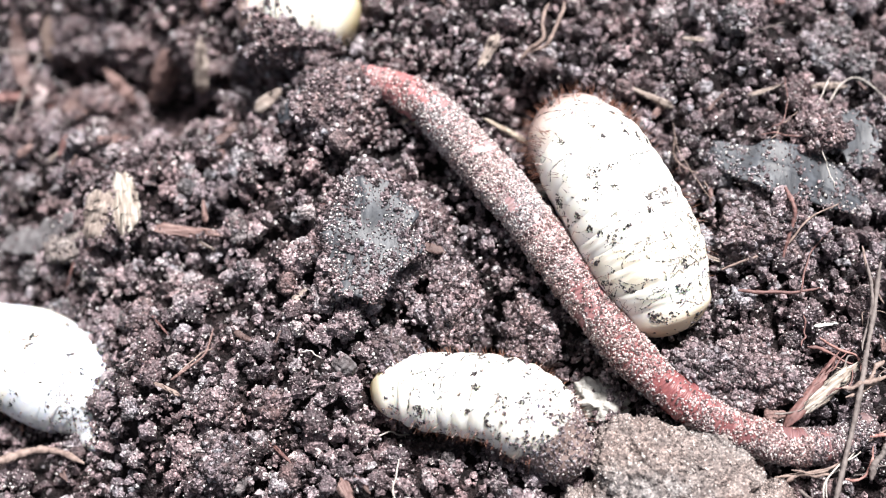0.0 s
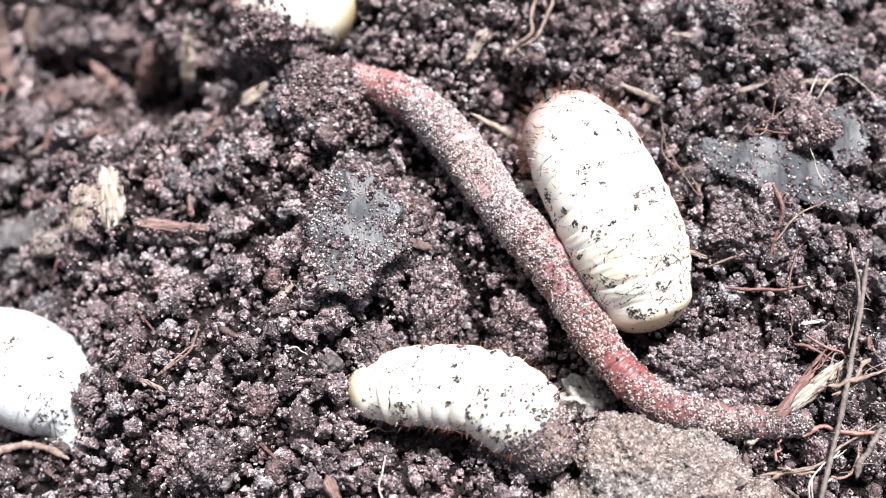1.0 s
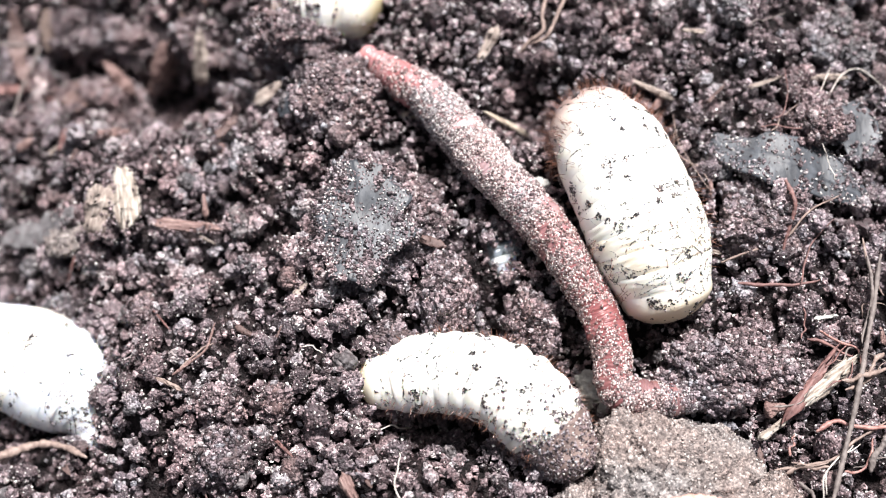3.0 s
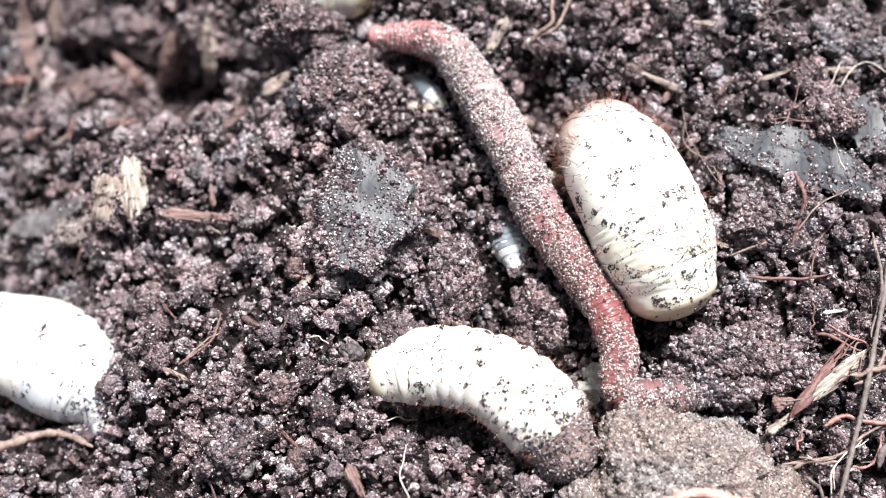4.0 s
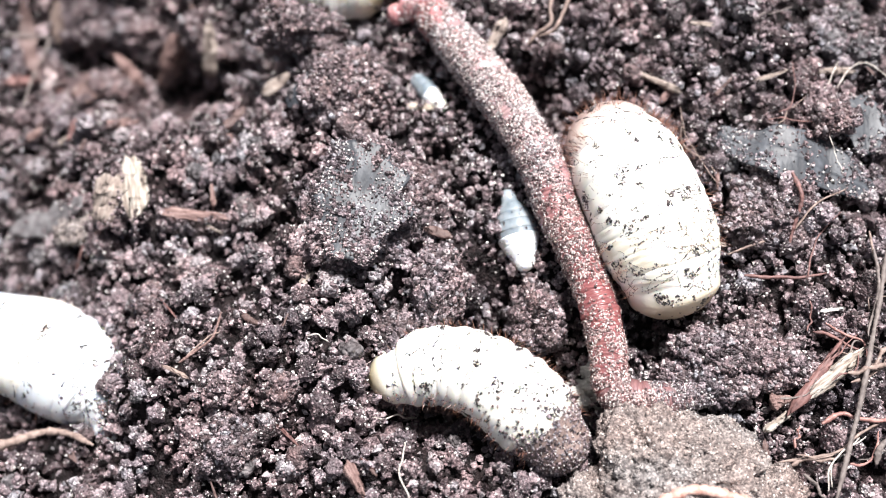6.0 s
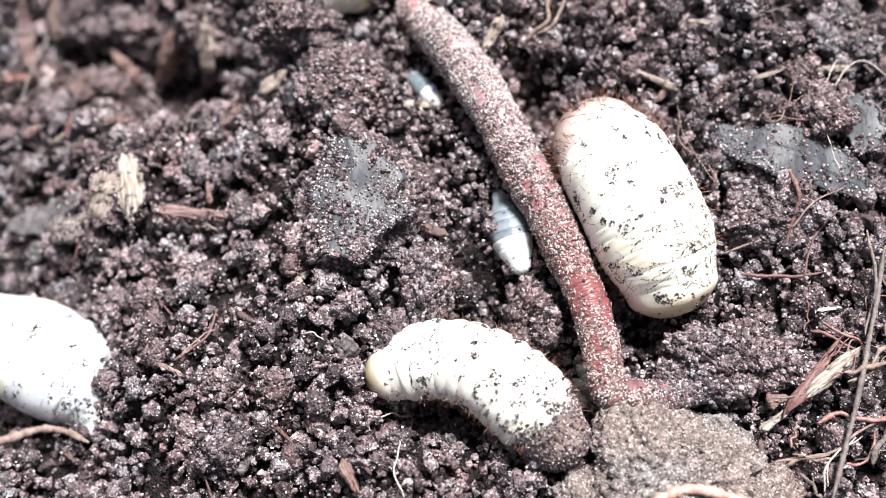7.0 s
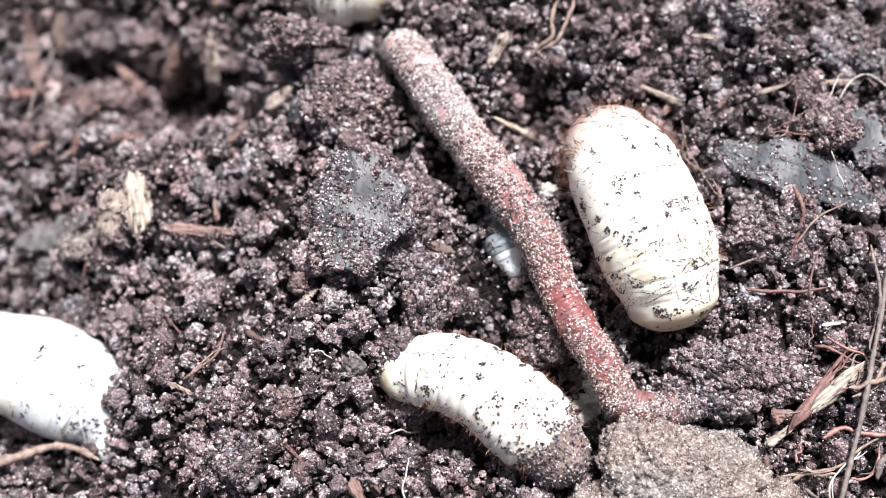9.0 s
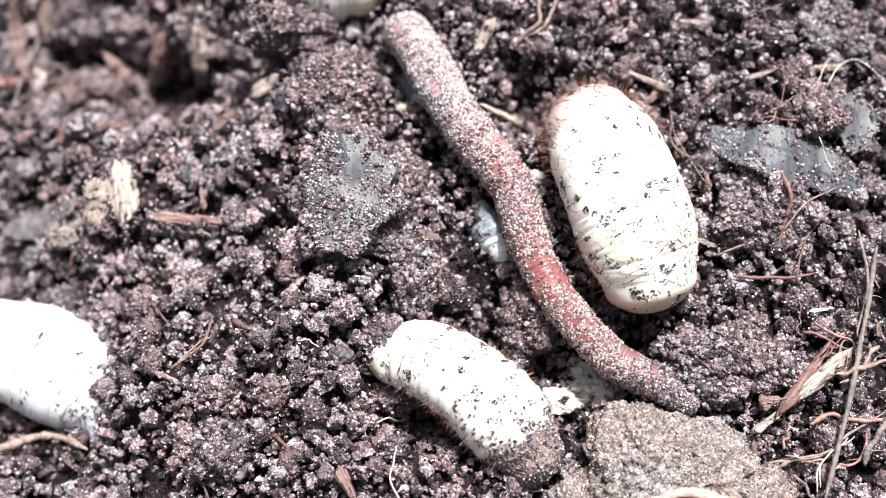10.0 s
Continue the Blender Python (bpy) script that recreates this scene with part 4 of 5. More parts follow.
strand("dry_stem", [0.04332, -0.00092, 0.04178, -0.00689, 0.04001, -0.01240, 0.03871, -0.01670, 0.03736, -0.02064, 0.03574, -0.02550], 0.00028, 0.00034, root_grey, "long grey dry stem leaning over the soil", "stem", lift=0.0030, seed=6)
strand("root_fibre", [0.03158, -0.02147, 0.03519, -0.02101, 0.03803, -0.01967, 0.04267, -0.01696], 0.00020, 0.00016, root_tan, "thin tan root fibre lying on dark soil", lift=0.0018, seed=7)
strand("root_fibre", [0.03604, -0.02386, 0.03643, -0.02180, 0.03884, -0.01941], 0.00008, 0.00007, root_white, "hair-thin pale fibre lying on dark soil", lift=0.0016, seed=8)
strand("root_fibre", [0.03594, -0.00869, 0.03814, -0.00946, 0.04060, -0.01120], 0.00022, 0.00016, root_red, "thin reddish root fibre", lift=0.0014, seed=9)
strand("root_fibre", [0.03826, -0.01448, 0.04198, -0.01265, 0.04460, -0.01135], 0.00022, 0.00022, root_tan, "thin tan root fibre lying on dark soil", lift=0.0018, seed=10)
strand("root_fibre", [0.04035, 0.01669, 0.04225, 0.01922, 0.04433, 0.01954, 0.04711, 0.01714], 0.00007, 0.00006, root_white, "hair-thin pale root fibre", lift=0.0016, seed=11)
strand("root_fibre", [0.02416, 0.01465, 0.02444, 0.01166, 0.02598, 0.00886, 0.02768, 0.00577], 0.00007, 0.00005, root_tan, "thin curved tan fibre beside a grub", lift=0.0020, seed=67)
strand("root_fibre", [0.00868, 0.02257, 0.01089, 0.02404, 0.01133, 0.02642, 0.01197, 0.02836], 0.00026, 0.00024, root_tan, "curved tan rootlet lying on dark soil", lift=0.0014, seed=12)
strand("root_fibre", [0.00974, 0.02299, 0.01187, 0.02398, 0.01298, 0.02635, 0.01347, 0.02841], 0.00022, 0.00024, root_tan, "curved tan rootlet lying on dark soil", lift=0.0014, seed=13)
strand("root_fibre", [-0.02188, -0.00656, -0.02256, -0.00927, -0.02415, -0.01066, -0.02581, -0.01180], 0.00014, 0.00020, wood_brown, "frayed brown bit of rootlet", lift=0.0017, seed=14)
strand("root_fibre", [-0.02209, -0.00839, -0.02394, -0.00997, -0.02552, -0.01161], 0.00010, 0.00012, root_tan, "thin tan strip of bark beside a rootlet", lift=0.0018, seed=44)
strand("root_fibre", [-0.04760, -0.01910, -0.04327, -0.01783, -0.03924, -0.01699, -0.03510, -0.01880], 0.00080, 0.00030, root_tan, "curved pinkish brown root lying on the soil", lift=0.0024, seed=15)
strand("root_fibre", [-0.00355, -0.01934, -0.00416, -0.02178, -0.00392, -0.02363, -0.00319, -0.02534], 0.00010, 0.00008, root_white, "hair-thin white root fibre", lift=0.0016, seed=16)
strand("root_fibre", [-0.00667, -0.01714, -0.00460, -0.01664, -0.00272, -0.01609], 0.00010, 0.00010, root_white, "hair-thin white fibre lying on dark soil", lift=0.0014, seed=17)
strand("root_fibre", [-0.05258, 0.03184, -0.04985, 0.03202, -0.04803, 0.03236, -0.04842, 0.02989, -0.04808, 0.02531, -0.04758, 0.01952], 0.00026, 0.00018, root_grey, "greyish bent root fibre in a hollow", lift=0.0034, seed=18)
strand("root_fibre", [0.04192, 0.00087, 0.04224, -0.00197, 0.04345, -0.00475], 0.00014, 0.00012, root_tan, "hair-thin tan fibre lying on dark soil", lift=0.0018, seed=19)
strand("root_fibre", [0.03790, 0.00992, 0.03874, 0.00858, 0.03925, 0.00653], 0.00007, 0.00005, root_white, "hair-thin pale fibre on a leaf", lift=0.0030, seed=20)
strand("root_fibre", [-0.01319, -0.00959, -0.01210, -0.00951, -0.01097, -0.01034], 0.00008, 0.00008, root_white, "hair-thin white fibre lying on dark soil", lift=0.0016, seed=21)
strand("root_fibre", [0.01883, -0.02591, 0.02252, -0.02448, 0.02621, -0.02504, 0.02873, -0.02654], 0.00060, 0.00065, root_pink, "pale pinkish root arching over a clod", lift=0.0036, seed=22)

# ---- animals with bodies of stiff rings ----


SKIN = {}


def on_skin(a, z):
    """The places on the newest ring's skin at the turns a and the heights z."""
    heights, r, flat = SKIN["z"], SKIN["r"], SKIN["flat"]
    sides = r.shape[1]
    i = np.clip(np.searchsorted(heights, z) - 1, 0, len(heights) - 2)
    s = np.clip((z - heights[i]) / (heights[i + 1] - heights[i]), 0, 1)
    k = np.round(a / (2 * np.pi) * sides).astype(int) % sides
    far = r[i, k] * (1 - s) + r[i + 1, k] * s
    return np.stack([far * np.cos(a), far * np.sin(a) * flat, z], 1)


def ring_mesh(name, radius, length, mat, seed, folds=2, deep=0.02, cap0=0.0, cap1=0.0, sides=40, flat=0.94, tip=0.0, edge=0.11, slope=0.0):
    """One body ring round the local z axis; cap0 and cap1 round off a free end over that length."""
    gen = np.random.default_rng(seed)
    prof = []
    if cap0:
        prof += [(-length / 2 - cap0 * math.cos(a), math.sin(a) * (1 - tip) + tip * math.sin(a) ** 3, 9.0) for a in np.linspace(0.08, 1.45, 9)]
    for s in np.linspace(-1, 1, 13):
        if (cap0 and s < -0.6) or (cap1 and s > 0.6):
            low = 1.0
        else:
            low = 1 - edge * abs(s) ** 3
        prof.append((s * length / 2, low, s))
    if cap1:
        prof += [(length / 2 + cap1 * math.cos(a), math.sin(a) * (1 + 1.6 * deep * math.cos(11 * a)), 9.0) for a in np.linspace(1.45, 0.08, 17)]
    prof = np.array(prof)
    n = len(prof)
    turn = np.linspace(0, 2 * np.pi, sides, endpoint=False)
    wob = 1 + 0.015 * np.array([[noise.noise(Vector((3 * math.cos(a), 3 * math.sin(a), z / radius * 3 + seed * 7.3))) for a in turn] for z, _, _ in prof])
    phase = np.array([0.45 * noise.noise(Vector((1.6 * math.cos(a), 1.6 * math.sin(a), seed * 3.7))) for a in turn])
    bold = np.array([[0.25 + 2.2 * max(0.0, 0.3 + noise.noise(Vector((1.3 * math.cos(a) + 9, 1.3 * math.sin(a), q + seed * 5.1)))) for a in turn] for _, _, q in prof])
    fold = np.where(prof[:, 2:] < 5, deep * bold * (np.cos(np.pi * (prof[:, 2:] + phase) * folds) - 1), 0)
    r = (prof[:, 1:2] + fold) * (radius + slope * np.clip(prof[:, :1], -length / 2, length / 2)) * wob
    SKIN.update(z=prof[:, 0], r=r, flat=flat)
    v = np.stack([r * np.cos(turn), r * np.sin(turn) * flat, np.repeat(prof[:, :1], sides, 1)], -1).reshape(-1, 3)
    v = np.vstack([v, [[0, 0, prof[0, 0]]], [[0, 0, prof[-1, 0]]]])
    k, j = np.meshgrid(np.arange(n - 1), np.arange(sides), indexing="ij")
    a, b = k * sides + j, k * sides + (j + 1) % sides
    f = np.concatenate([np.stack([a, b, b + sides], -1).reshape(-1, 3), np.stack([a, b + sides, a + sides], -1).reshape(-1, 3)])
    j = np.arange(sides)
    caps = np.concatenate([np.stack([(j + 1) % sides, j, np.full(sides, n * sides)], 1), np.stack([(n - 1) * sides + j, (n - 1) * sides + (j + 1) % sides, np.full(sides, n * sides + 1)], 1)])
    return mesh_of(name, v, np.concatenate([f, caps]), [mat])


def on_ring(radius, length, count, gen, low=-1.0, flat=0.94):
    """Places on a ring's skin, and how its skin faces there; low: how far round to the belly they reach."""
    a = gen.uniform(0, 2 * np.pi, count * 4)
    a = a[np.sin(a) > low][:count]
    z = gen.uniform(-0.5, 0.5, len(a)) * length
    out = np.stack([np.cos(a), np.sin(a) * flat, 0 * a], 1)
    return out * radius * 0.985 + np.stack([0 * a, 0 * a, z], 1), out


def grit_part(parent, at, low, high, gen, pale=0.25, mat=None):
    """Soil and sand clinging to skin."""
    if not len(at):
        return
    mat = mat or soil
    white = gen.random(len(at)) < pale
    g = strewn(chip_shapes, at[~white], low * (high / low) ** gen.random(int((~white).sum())), gen)
    v, f, w = g[0], g[1], np.zeros(len(g[1]))
    if white.any():
        s = strewn(chip_shapes, at[white], 0.00006 * 2.2 ** gen.random(int(white.sum())), gen)
        v, f, w = np.vstack([v, s[0]]), np.vstack([f, s[1] + len(v)]), np.r_[w, np.ones(len(s[1]))]
    tagged(part("clinging_soil", mesh_of("clinging_soil", v, f, [mat, sand], w), parent, "dark clinging soil and pale sand grains"), kind="stuff")


def flecks(parent, radius, low, high, length, count, gen, along, seed):
    """Dark scraps of soil: thin lines in the folds of a grub's back and ragged patches that run on from ring to ring."""
    turn, up, size = [], [], []
    for _ in range(count // 4 + 2 * max(0, count - 34)):
        a, z = gen.normal(math.pi / 2, 0.8), gen.choice((-0.5, 0.0, 0.5)) * length + gen.normal(0, 0.0001)
        head, curl, thick = gen.choice((0, math.pi)) + gen.normal(0, 0.25), gen.normal(0, 0.06), gen.uniform(0.00004, 0.00009)
        for _ in range(gen.integers(6, 40)):
            head += curl + gen.normal(0, 0.2)
            step = thick * gen.uniform(1.0, 2.0)
            a, z = a + step * math.cos(head) / radius, z + step * math.sin(head)
            turn.append(a), up.append(z), size.append(thick * gen.uniform(0.6, 1.6))
    for _ in range(round(count / 8)):
        a, z = gen.normal(math.pi / 2, 0.85), gen.uniform(low, high)
        wide, long = gen.uniform(0.00012, 0.00044), gen.uniform(0.00012, 0.00034)
        for _ in range(gen.integers(8, 44)):
            turn.append(a + gen.normal(0, wide) / radius), up.append(z + gen.normal(0, long)), size.append(gen.uniform(0.00006, 0.00018))
    n = int(4200 * (high - low) / length)
    a, z = gen.normal(math.pi / 2, 0.85, n), gen.uniform(low, high, n)
    u, w = a * 0.0058, z + along
    ragged = 0.6 * value_noise(u + w * 0.5, w * 1.5 - u * 0.3, 0.0015, seed) + 0.5 * value_noise(u, w * 1.3, 0.00050, seed + 1) + gen.normal(0, 0.10, n)
    ok = np.nonzero(ragged > 0.93 - 0.0065 * count)[0]
    at = on_skin(np.r_[turn, a[ok]], np.r_[up, z[ok]]) * (0.993, 0.993, 1)
    v, f = strewn(chip_shapes, at, np.r_[size, gen.uniform(0.00004, 0.00012, len(ok))], gen)
    tagged(part("clinging_soil", mesh_of("clinging_soil", v, f, [fleck_soil]), parent, "dark flecks of soil stuck to the skin"), kind="stuff")


def bristles(parent, radius, length, count, gen, long=0.0014, low=-0.3, end=0.0, rim=0.0, dome=0.0):
    """Thin brown bristles on a ring's skin; end: lean towards that free end."""
    at, out = on_ring(radius, length, count, gen, low)
    at, out = (at[np.abs(out[:, 0]) > rim], out[np.abs(out[:, 0]) > rim])
    if dome:
        d = gen.normal(size=(count, 3))
        d /= np.linalg.norm(d, axis=1, keepdims=True)
        d[:, 2] = -np.abs(d[:, 2])
        d = d[d[:, 1] > -0.4]
        at, out = np.vstack([at, d * (radius, radius * 0.94, dome) * 0.98 - (0, 0, length * 0.62)]), np.vstack([out, d])
    n = len(at)
    way = out + gen.normal(size=(n, 3)) * 0.25 + (0, 0, end)
    way /= np.linalg.norm(way, axis=1, keepdims=True)
    side = np.cross(way, gen.normal(size=(n, 3)))
    side /= np.linalg.norm(side, axis=1, keepdims=True)
    other = np.cross(way, side)
    thick, tall = 0.000036, (gen.uniform(0.4, 1.0, n) * long)[:, None]
    ring = [at + thick * (math.cos(t) * side + math.sin(t) * other) for t in (0, 2.1, 4.2)]
    v = np.stack([*ring, at + way * tall], 1).reshape(-1, 3)
    b = np.arange(n)[:, None] * 4
    f = np.concatenate([b + [0, 1, 3], b + [1, 2, 3], b + [2, 0, 3]])
    tagged(part("bristle_fringe", mesh_of("bristle_fringe", v, f, [bristle_brown], smooth=False), parent, "thin brown bristles"), kind="stuff")


def ring_pose(p, way, home):
    """The pose of a ring at p whose axis runs along way, with its y axis towards the sky, in the space of a thing at home."""
    z = Vector(way).normalized()
    x = Vector((0, 0, 1)).cross(z).normalized() * -1
    y = z.cross(x)
    if y.z < 0:
        x, y = -x, -y
    return Matrix.Translation(Vector(p) - Vector(home)) @ Matrix((x, y, z)).transposed().to_4x4()


MOVES = []


def crawl(thing, rings, lies, inset=(0.0, 0.0)):
    """Notes where each ring of a body lies at each time: lies has, by seconds, the body's line from one end to the other."""
    home = Vector(thing.location)
    rows = [[] for _ in rings]
    for t in sorted(lies):
        line, way = smooth_line(lies[t], 200)
        far = np.linalg.norm(np.diff(line, axis=0), axis=1).sum()
        for k in range(len(rings)):
            s = (inset[0] + (far - inset[0] - inset[1]) * k / (len(rings) - 1)) / far * 199
            i = min(int(s), 198)
            rows[k].append((t, ring_pose(line[i] * (1 - s + i) + line[i + 1] * (s - i), way[i], home)))
    for ring, r in zip(rings, rows):
        ring.matrix_basis = r[0][1]
        MOVES.append((ring, r))


def flat_line(z, *xy):
    """A body's line at the heights z (one for all places, or one for each end and the middle)."""
    n = len(xy) // 2
    if isinstance(z, tuple):
        zs = np.interp(np.linspace(0, 1, n), np.linspace(0, 1, len(z)), z)
    else:
        zs = np.full(n, z)
    return [(xy[2 * k], xy[2 * k + 1], zs[k]) for k in range(n)]


# the earthworm
WORM_Z = (0.0006, 0.0016, 0.0021, 0.0021, 0.0018, 0.0014, 0.0010)
WORM_DIVE = (-0.0065, -0.0026, 0.0008, 0.0019, 0.0022, 0.0021, 0.0021, 0.0020, 0.0020, 0.0018, 0.0016, 0.0012, 0.0010)
WORM_PLUNGE = (-0.0120, -0.0062, 0.0002, 0.0019, 0.0022, 0.0021, 0.0021, 0.0020, 0.0020, 0.0018, 0.0016, 0.0012, 0.0010)
worm_lies = {}
worm_lies[0.0] = flat_line(WORM_Z, -0.00829, 0.02075, -0.00424, 0.01880, -0.00075, 0.01622, 0.00325, 0.01148, 0.00824, 0.00504, 0.01251, -0.00119, 0.01612, -0.00666, 0.01968, -0.01114, 0.02374, -0.01471, 0.02886, -0.01741, 0.03299, -0.01865, 0.03726, -0.01835, 0.04009, -0.01693)
worm_lies[0.5] = flat_line(WORM_Z, -0.00843, 0.02034, -0.00457, 0.01824, -0.00051, 0.01540, 0.00348, 0.01073, 0.00763, 0.00467, 0.01193, -0.00121, 0.01532, -0.00607, 0.01838, -0.01053, 0.02248, -0.01408, 0.02765, -0.01650, 0.03233, -0.01783, 0.03600, -0.01836, 0.03865, -0.01836)
worm_lies[1.0] = flat_line(WORM_Z, -0.00826, 0.02027, -0.00411, 0.01818, -0.00063, 0.01597, 0.00392, 0.01068, 0.00778, 0.00463, 0.01209, -0.00096, 0.01519, -0.00640, 0.01798, -0.01086, 0.02130, -0.01414, 0.02601, -0.01577, 0.03076, -0.01658, 0.03530, -0.01659)
worm_lies[1.5] = flat_line(WORM_Z, -0.00798, 0.02021, -0.00383, 0.01844, -0.00034, 0.01559, 0.00421, 0.00999, 0.00808, 0.00454, 0.01184, -0.00076, 0.01414, -0.00593, 0.01586, -0.01041, 0.01813, -0.01370, 0.02209, -0.01489, 0.02635, -0.01522, 0.03062, -0.01545)
worm_lies[2.0] = flat_line(WORM_Z, -0.00747, 0.02059, -0.00303, 0.01815, -0.00014, 0.01561, 0.00383, 0.01061, 0.00768, 0.00483, 0.01143, -0.00079, 0.01399, -0.00596, 0.01516, -0.01044, 0.01690, -0.01374, 0.02007, -0.01457, 0.02382, -0.01460, 0.02789, -0.01408)
worm_lies[2.5] = flat_line(WORM_Z, -0.00687, 0.02176, -0.00271, 0.01832, 0.00018, 0.01575, 0.00470, 0.01010, 0.00854, 0.00461, 0.01227, -0.00074, 0.01481, -0.00593, 0.01568, -0.01043, 0.01686, -0.01373, 0.01976, -0.01474, 0.02300, -0.01450, 0.02616, -0.01393)
worm_lies[4.0] = flat_line(WORM_Z, -0.00681, 0.02320, -0.00230, 0.02267, 0.00074, 0.02085, 0.00349, 0.01605, 0.00596, 0.01136, 0.00775, 0.00708, 0.00933, 0.00289, 0.01215, -0.00150, 0.01485, -0.00579, 0.01655, -0.01026, 0.01678, -0.01463, 0.02101, -0.01528, 0.02559, -0.01453)
worm_lies[4.5] = flat_line(WORM_Z, -0.00675, 0.02433, -0.00259, 0.02465, 0.00094, 0.02314, 0.00412, 0.01957, 0.00637, 0.01449, 0.00798, 0.00893, 0.00954, 0.00352, 0.01246, -0.00117, 0.01503, -0.00575, 0.01647, -0.01021, 0.01681, -0.01458, 0.02104, -0.01512, 0.02577, -0.01431)
worm_lies[5.0] = flat_line(WORM_Z, -0.00651, 0.02456, -0.00293, 0.02548, 0.00121, 0.02317, 0.00470, 0.01959, 0.00724, 0.01450, 0.00885, 0.00891, 0.01070, 0.00349, 0.01334, -0.00121, 0.01537, -0.00580, 0.01601, -0.01028, 0.01663, -0.01466, 0.02085, -0.01546, 0.02541, -0.01492)
worm_lies[5.5] = flat_line(WORM_Z, -0.00537, 0.02489, -0.00237, 0.02567, 0.00178, 0.02334, 0.00469, 0.01973, 0.00779, 0.01396, 0.01053, 0.00835, 0.01262, 0.00290, 0.01440, -0.00182, 0.01559, -0.00642, 0.01622, -0.01091, 0.01629, -0.01530, 0.02083, -0.01530, 0.02562, -0.01422)
worm_lies[7.0] = flat_line(WORM_DIVE, -0.00356, 0.03124, -0.00302, 0.02791, -0.00031, 0.02325, 0.00262, 0.01869, 0.00576, 0.01297, 0.00824, 0.00741, 0.01067, 0.00261, 0.01265, -0.00209, 0.01443, -0.00667, 0.01546, -0.01114, 0.01637, -0.01507, 0.02034, -0.01560, 0.02493, -0.01467)
worm_lies[7.5] = flat_line(WORM_DIVE, -0.00402, 0.03140, -0.00376, 0.02740, -0.00265, 0.02341, 0.00070, 0.01822, 0.00413, 0.01253, 0.00692, 0.00761, 0.00963, 0.00281, 0.01173, -0.00188, 0.01324, -0.00645, 0.01497, -0.01091, 0.01640, -0.01527, 0.02035, -0.01591, 0.02494, -0.01471)
worm_lies[8.0] = flat_line(WORM_PLUNGE, -0.00458, 0.02770, -0.00416, 0.02658, -0.00380, 0.02564, -0.00007, 0.01584, 0.00308, 0.01147, 0.00615, 0.00660, 0.00887, 0.00183, 0.01152, -0.00281, 0.01305, -0.00679, 0.01506, -0.01123, 0.01651, -0.01504, 0.02076, -0.01504, 0.02521, -0.01449)
worm_lies[8.5] = flat_line(WORM_PLUNGE, -0.00567, 0.02617, -0.00507, 0.02513, -0.00457, 0.02426, 0.00030, 0.01580, 0.00315, 0.01142, 0.00649, 0.00652, 0.00892, 0.00175, 0.01102, -0.00291, 0.01306, -0.00746, 0.01506, -0.01190, 0.01651, -0.01544, 0.02051, -0.01571, 0.02496, -0.01464)
worm_lies[9.0] = flat_line(WORM_PLUNGE, -0.00532, 0.02516, -0.00473, 0.02412, -0.00423, 0.02325, 0.00062, 0.01484, 0.00346, 0.01047, 0.00680, 0.00558, 0.00950, 0.00082, 0.01103, -0.00383, 0.01309, -0.00781, 0.01514, -0.01117, 0.01687, -0.01457, 0.02086, -0.01529, 0.02534, -0.01423)
worm_lies[9.5] = flat_line(WORM_PLUNGE, -0.00521, 0.02479, -0.00457, 0.02378, -0.00403, 0.02293, 0.00137, 0.01442, 0.00420, 0.01007, 0.00754, 0.00580, 0.00967, 0.00103, 0.01176, -0.00363, 0.01409, -0.00763, 0.01638, -0.01155, 0.01895, -0.01430, 0.02214, -0.01514, 0.02532, -0.01434)
worm_lies[10.0] = flat_line(WORM_PLUNGE, -0.00344, 0.02551, -0.00291, 0.02443, -0.00246, 0.02354, 0.00196, 0.01464, 0.00477, 0.01029, 0.00781, 0.00601, 0.00918, 0.00067, 0.01140, -0.00455, 0.01427, -0.00853, 0.01686, -0.01133, 0.02001, -0.01328, 0.02391, -0.01549)

worm_lies[2.7] = flat_line(WORM_Z, -0.00694, 0.02172, -0.00338, 0.01828, -0.00031, 0.01558, 0.00504, 0.00931, 0.00942, 0.00383, 0.01286, -0.00121, 0.01539, -0.00612, 0.01642, -0.01061, 0.01699, -0.01391, 0.02059, -0.01481, 0.02302, -0.01462, 0.02558, -0.01426)
worm_lies[3.8] = flat_line(WORM_Z, -0.00675, 0.02276, -0.00190, 0.02159, 0.00102, 0.01933, 0.00329, 0.01396, 0.00607, 0.00872, 0.00906, 0.00361, 0.01200, -0.00078, 0.01485, -0.00537, 0.01669, -0.00957, 0.01702, -0.01394, 0.02112, -0.01502, 0.02586, -0.01422)
worm_lies[5.7] = flat_line(WORM_Z, -0.00509, 0.02540, -0.00209, 0.02618, 0.00147, 0.02298, 0.00437, 0.01905, 0.00776, 0.01330, 0.01048, 0.00771, 0.01229, 0.00228, 0.01409, -0.00185, 0.01529, -0.00645, 0.01591, -0.01094, 0.01627, -0.01479, 0.02051, -0.01560, 0.02494, -0.01496)
worm_lies[6.8] = flat_line(WORM_DIVE, -0.00346, 0.03079, -0.00304, 0.02781, -0.00076, 0.02381, 0.00276, 0.01910, 0.00618, 0.01287, 0.00894, 0.00731, 0.01108, 0.00251, 0.01289, -0.00219, 0.01466, -0.00677, 0.01558, -0.01124, 0.01628, -0.01506, 0.02030, -0.01570, 0.02489, -0.01477)

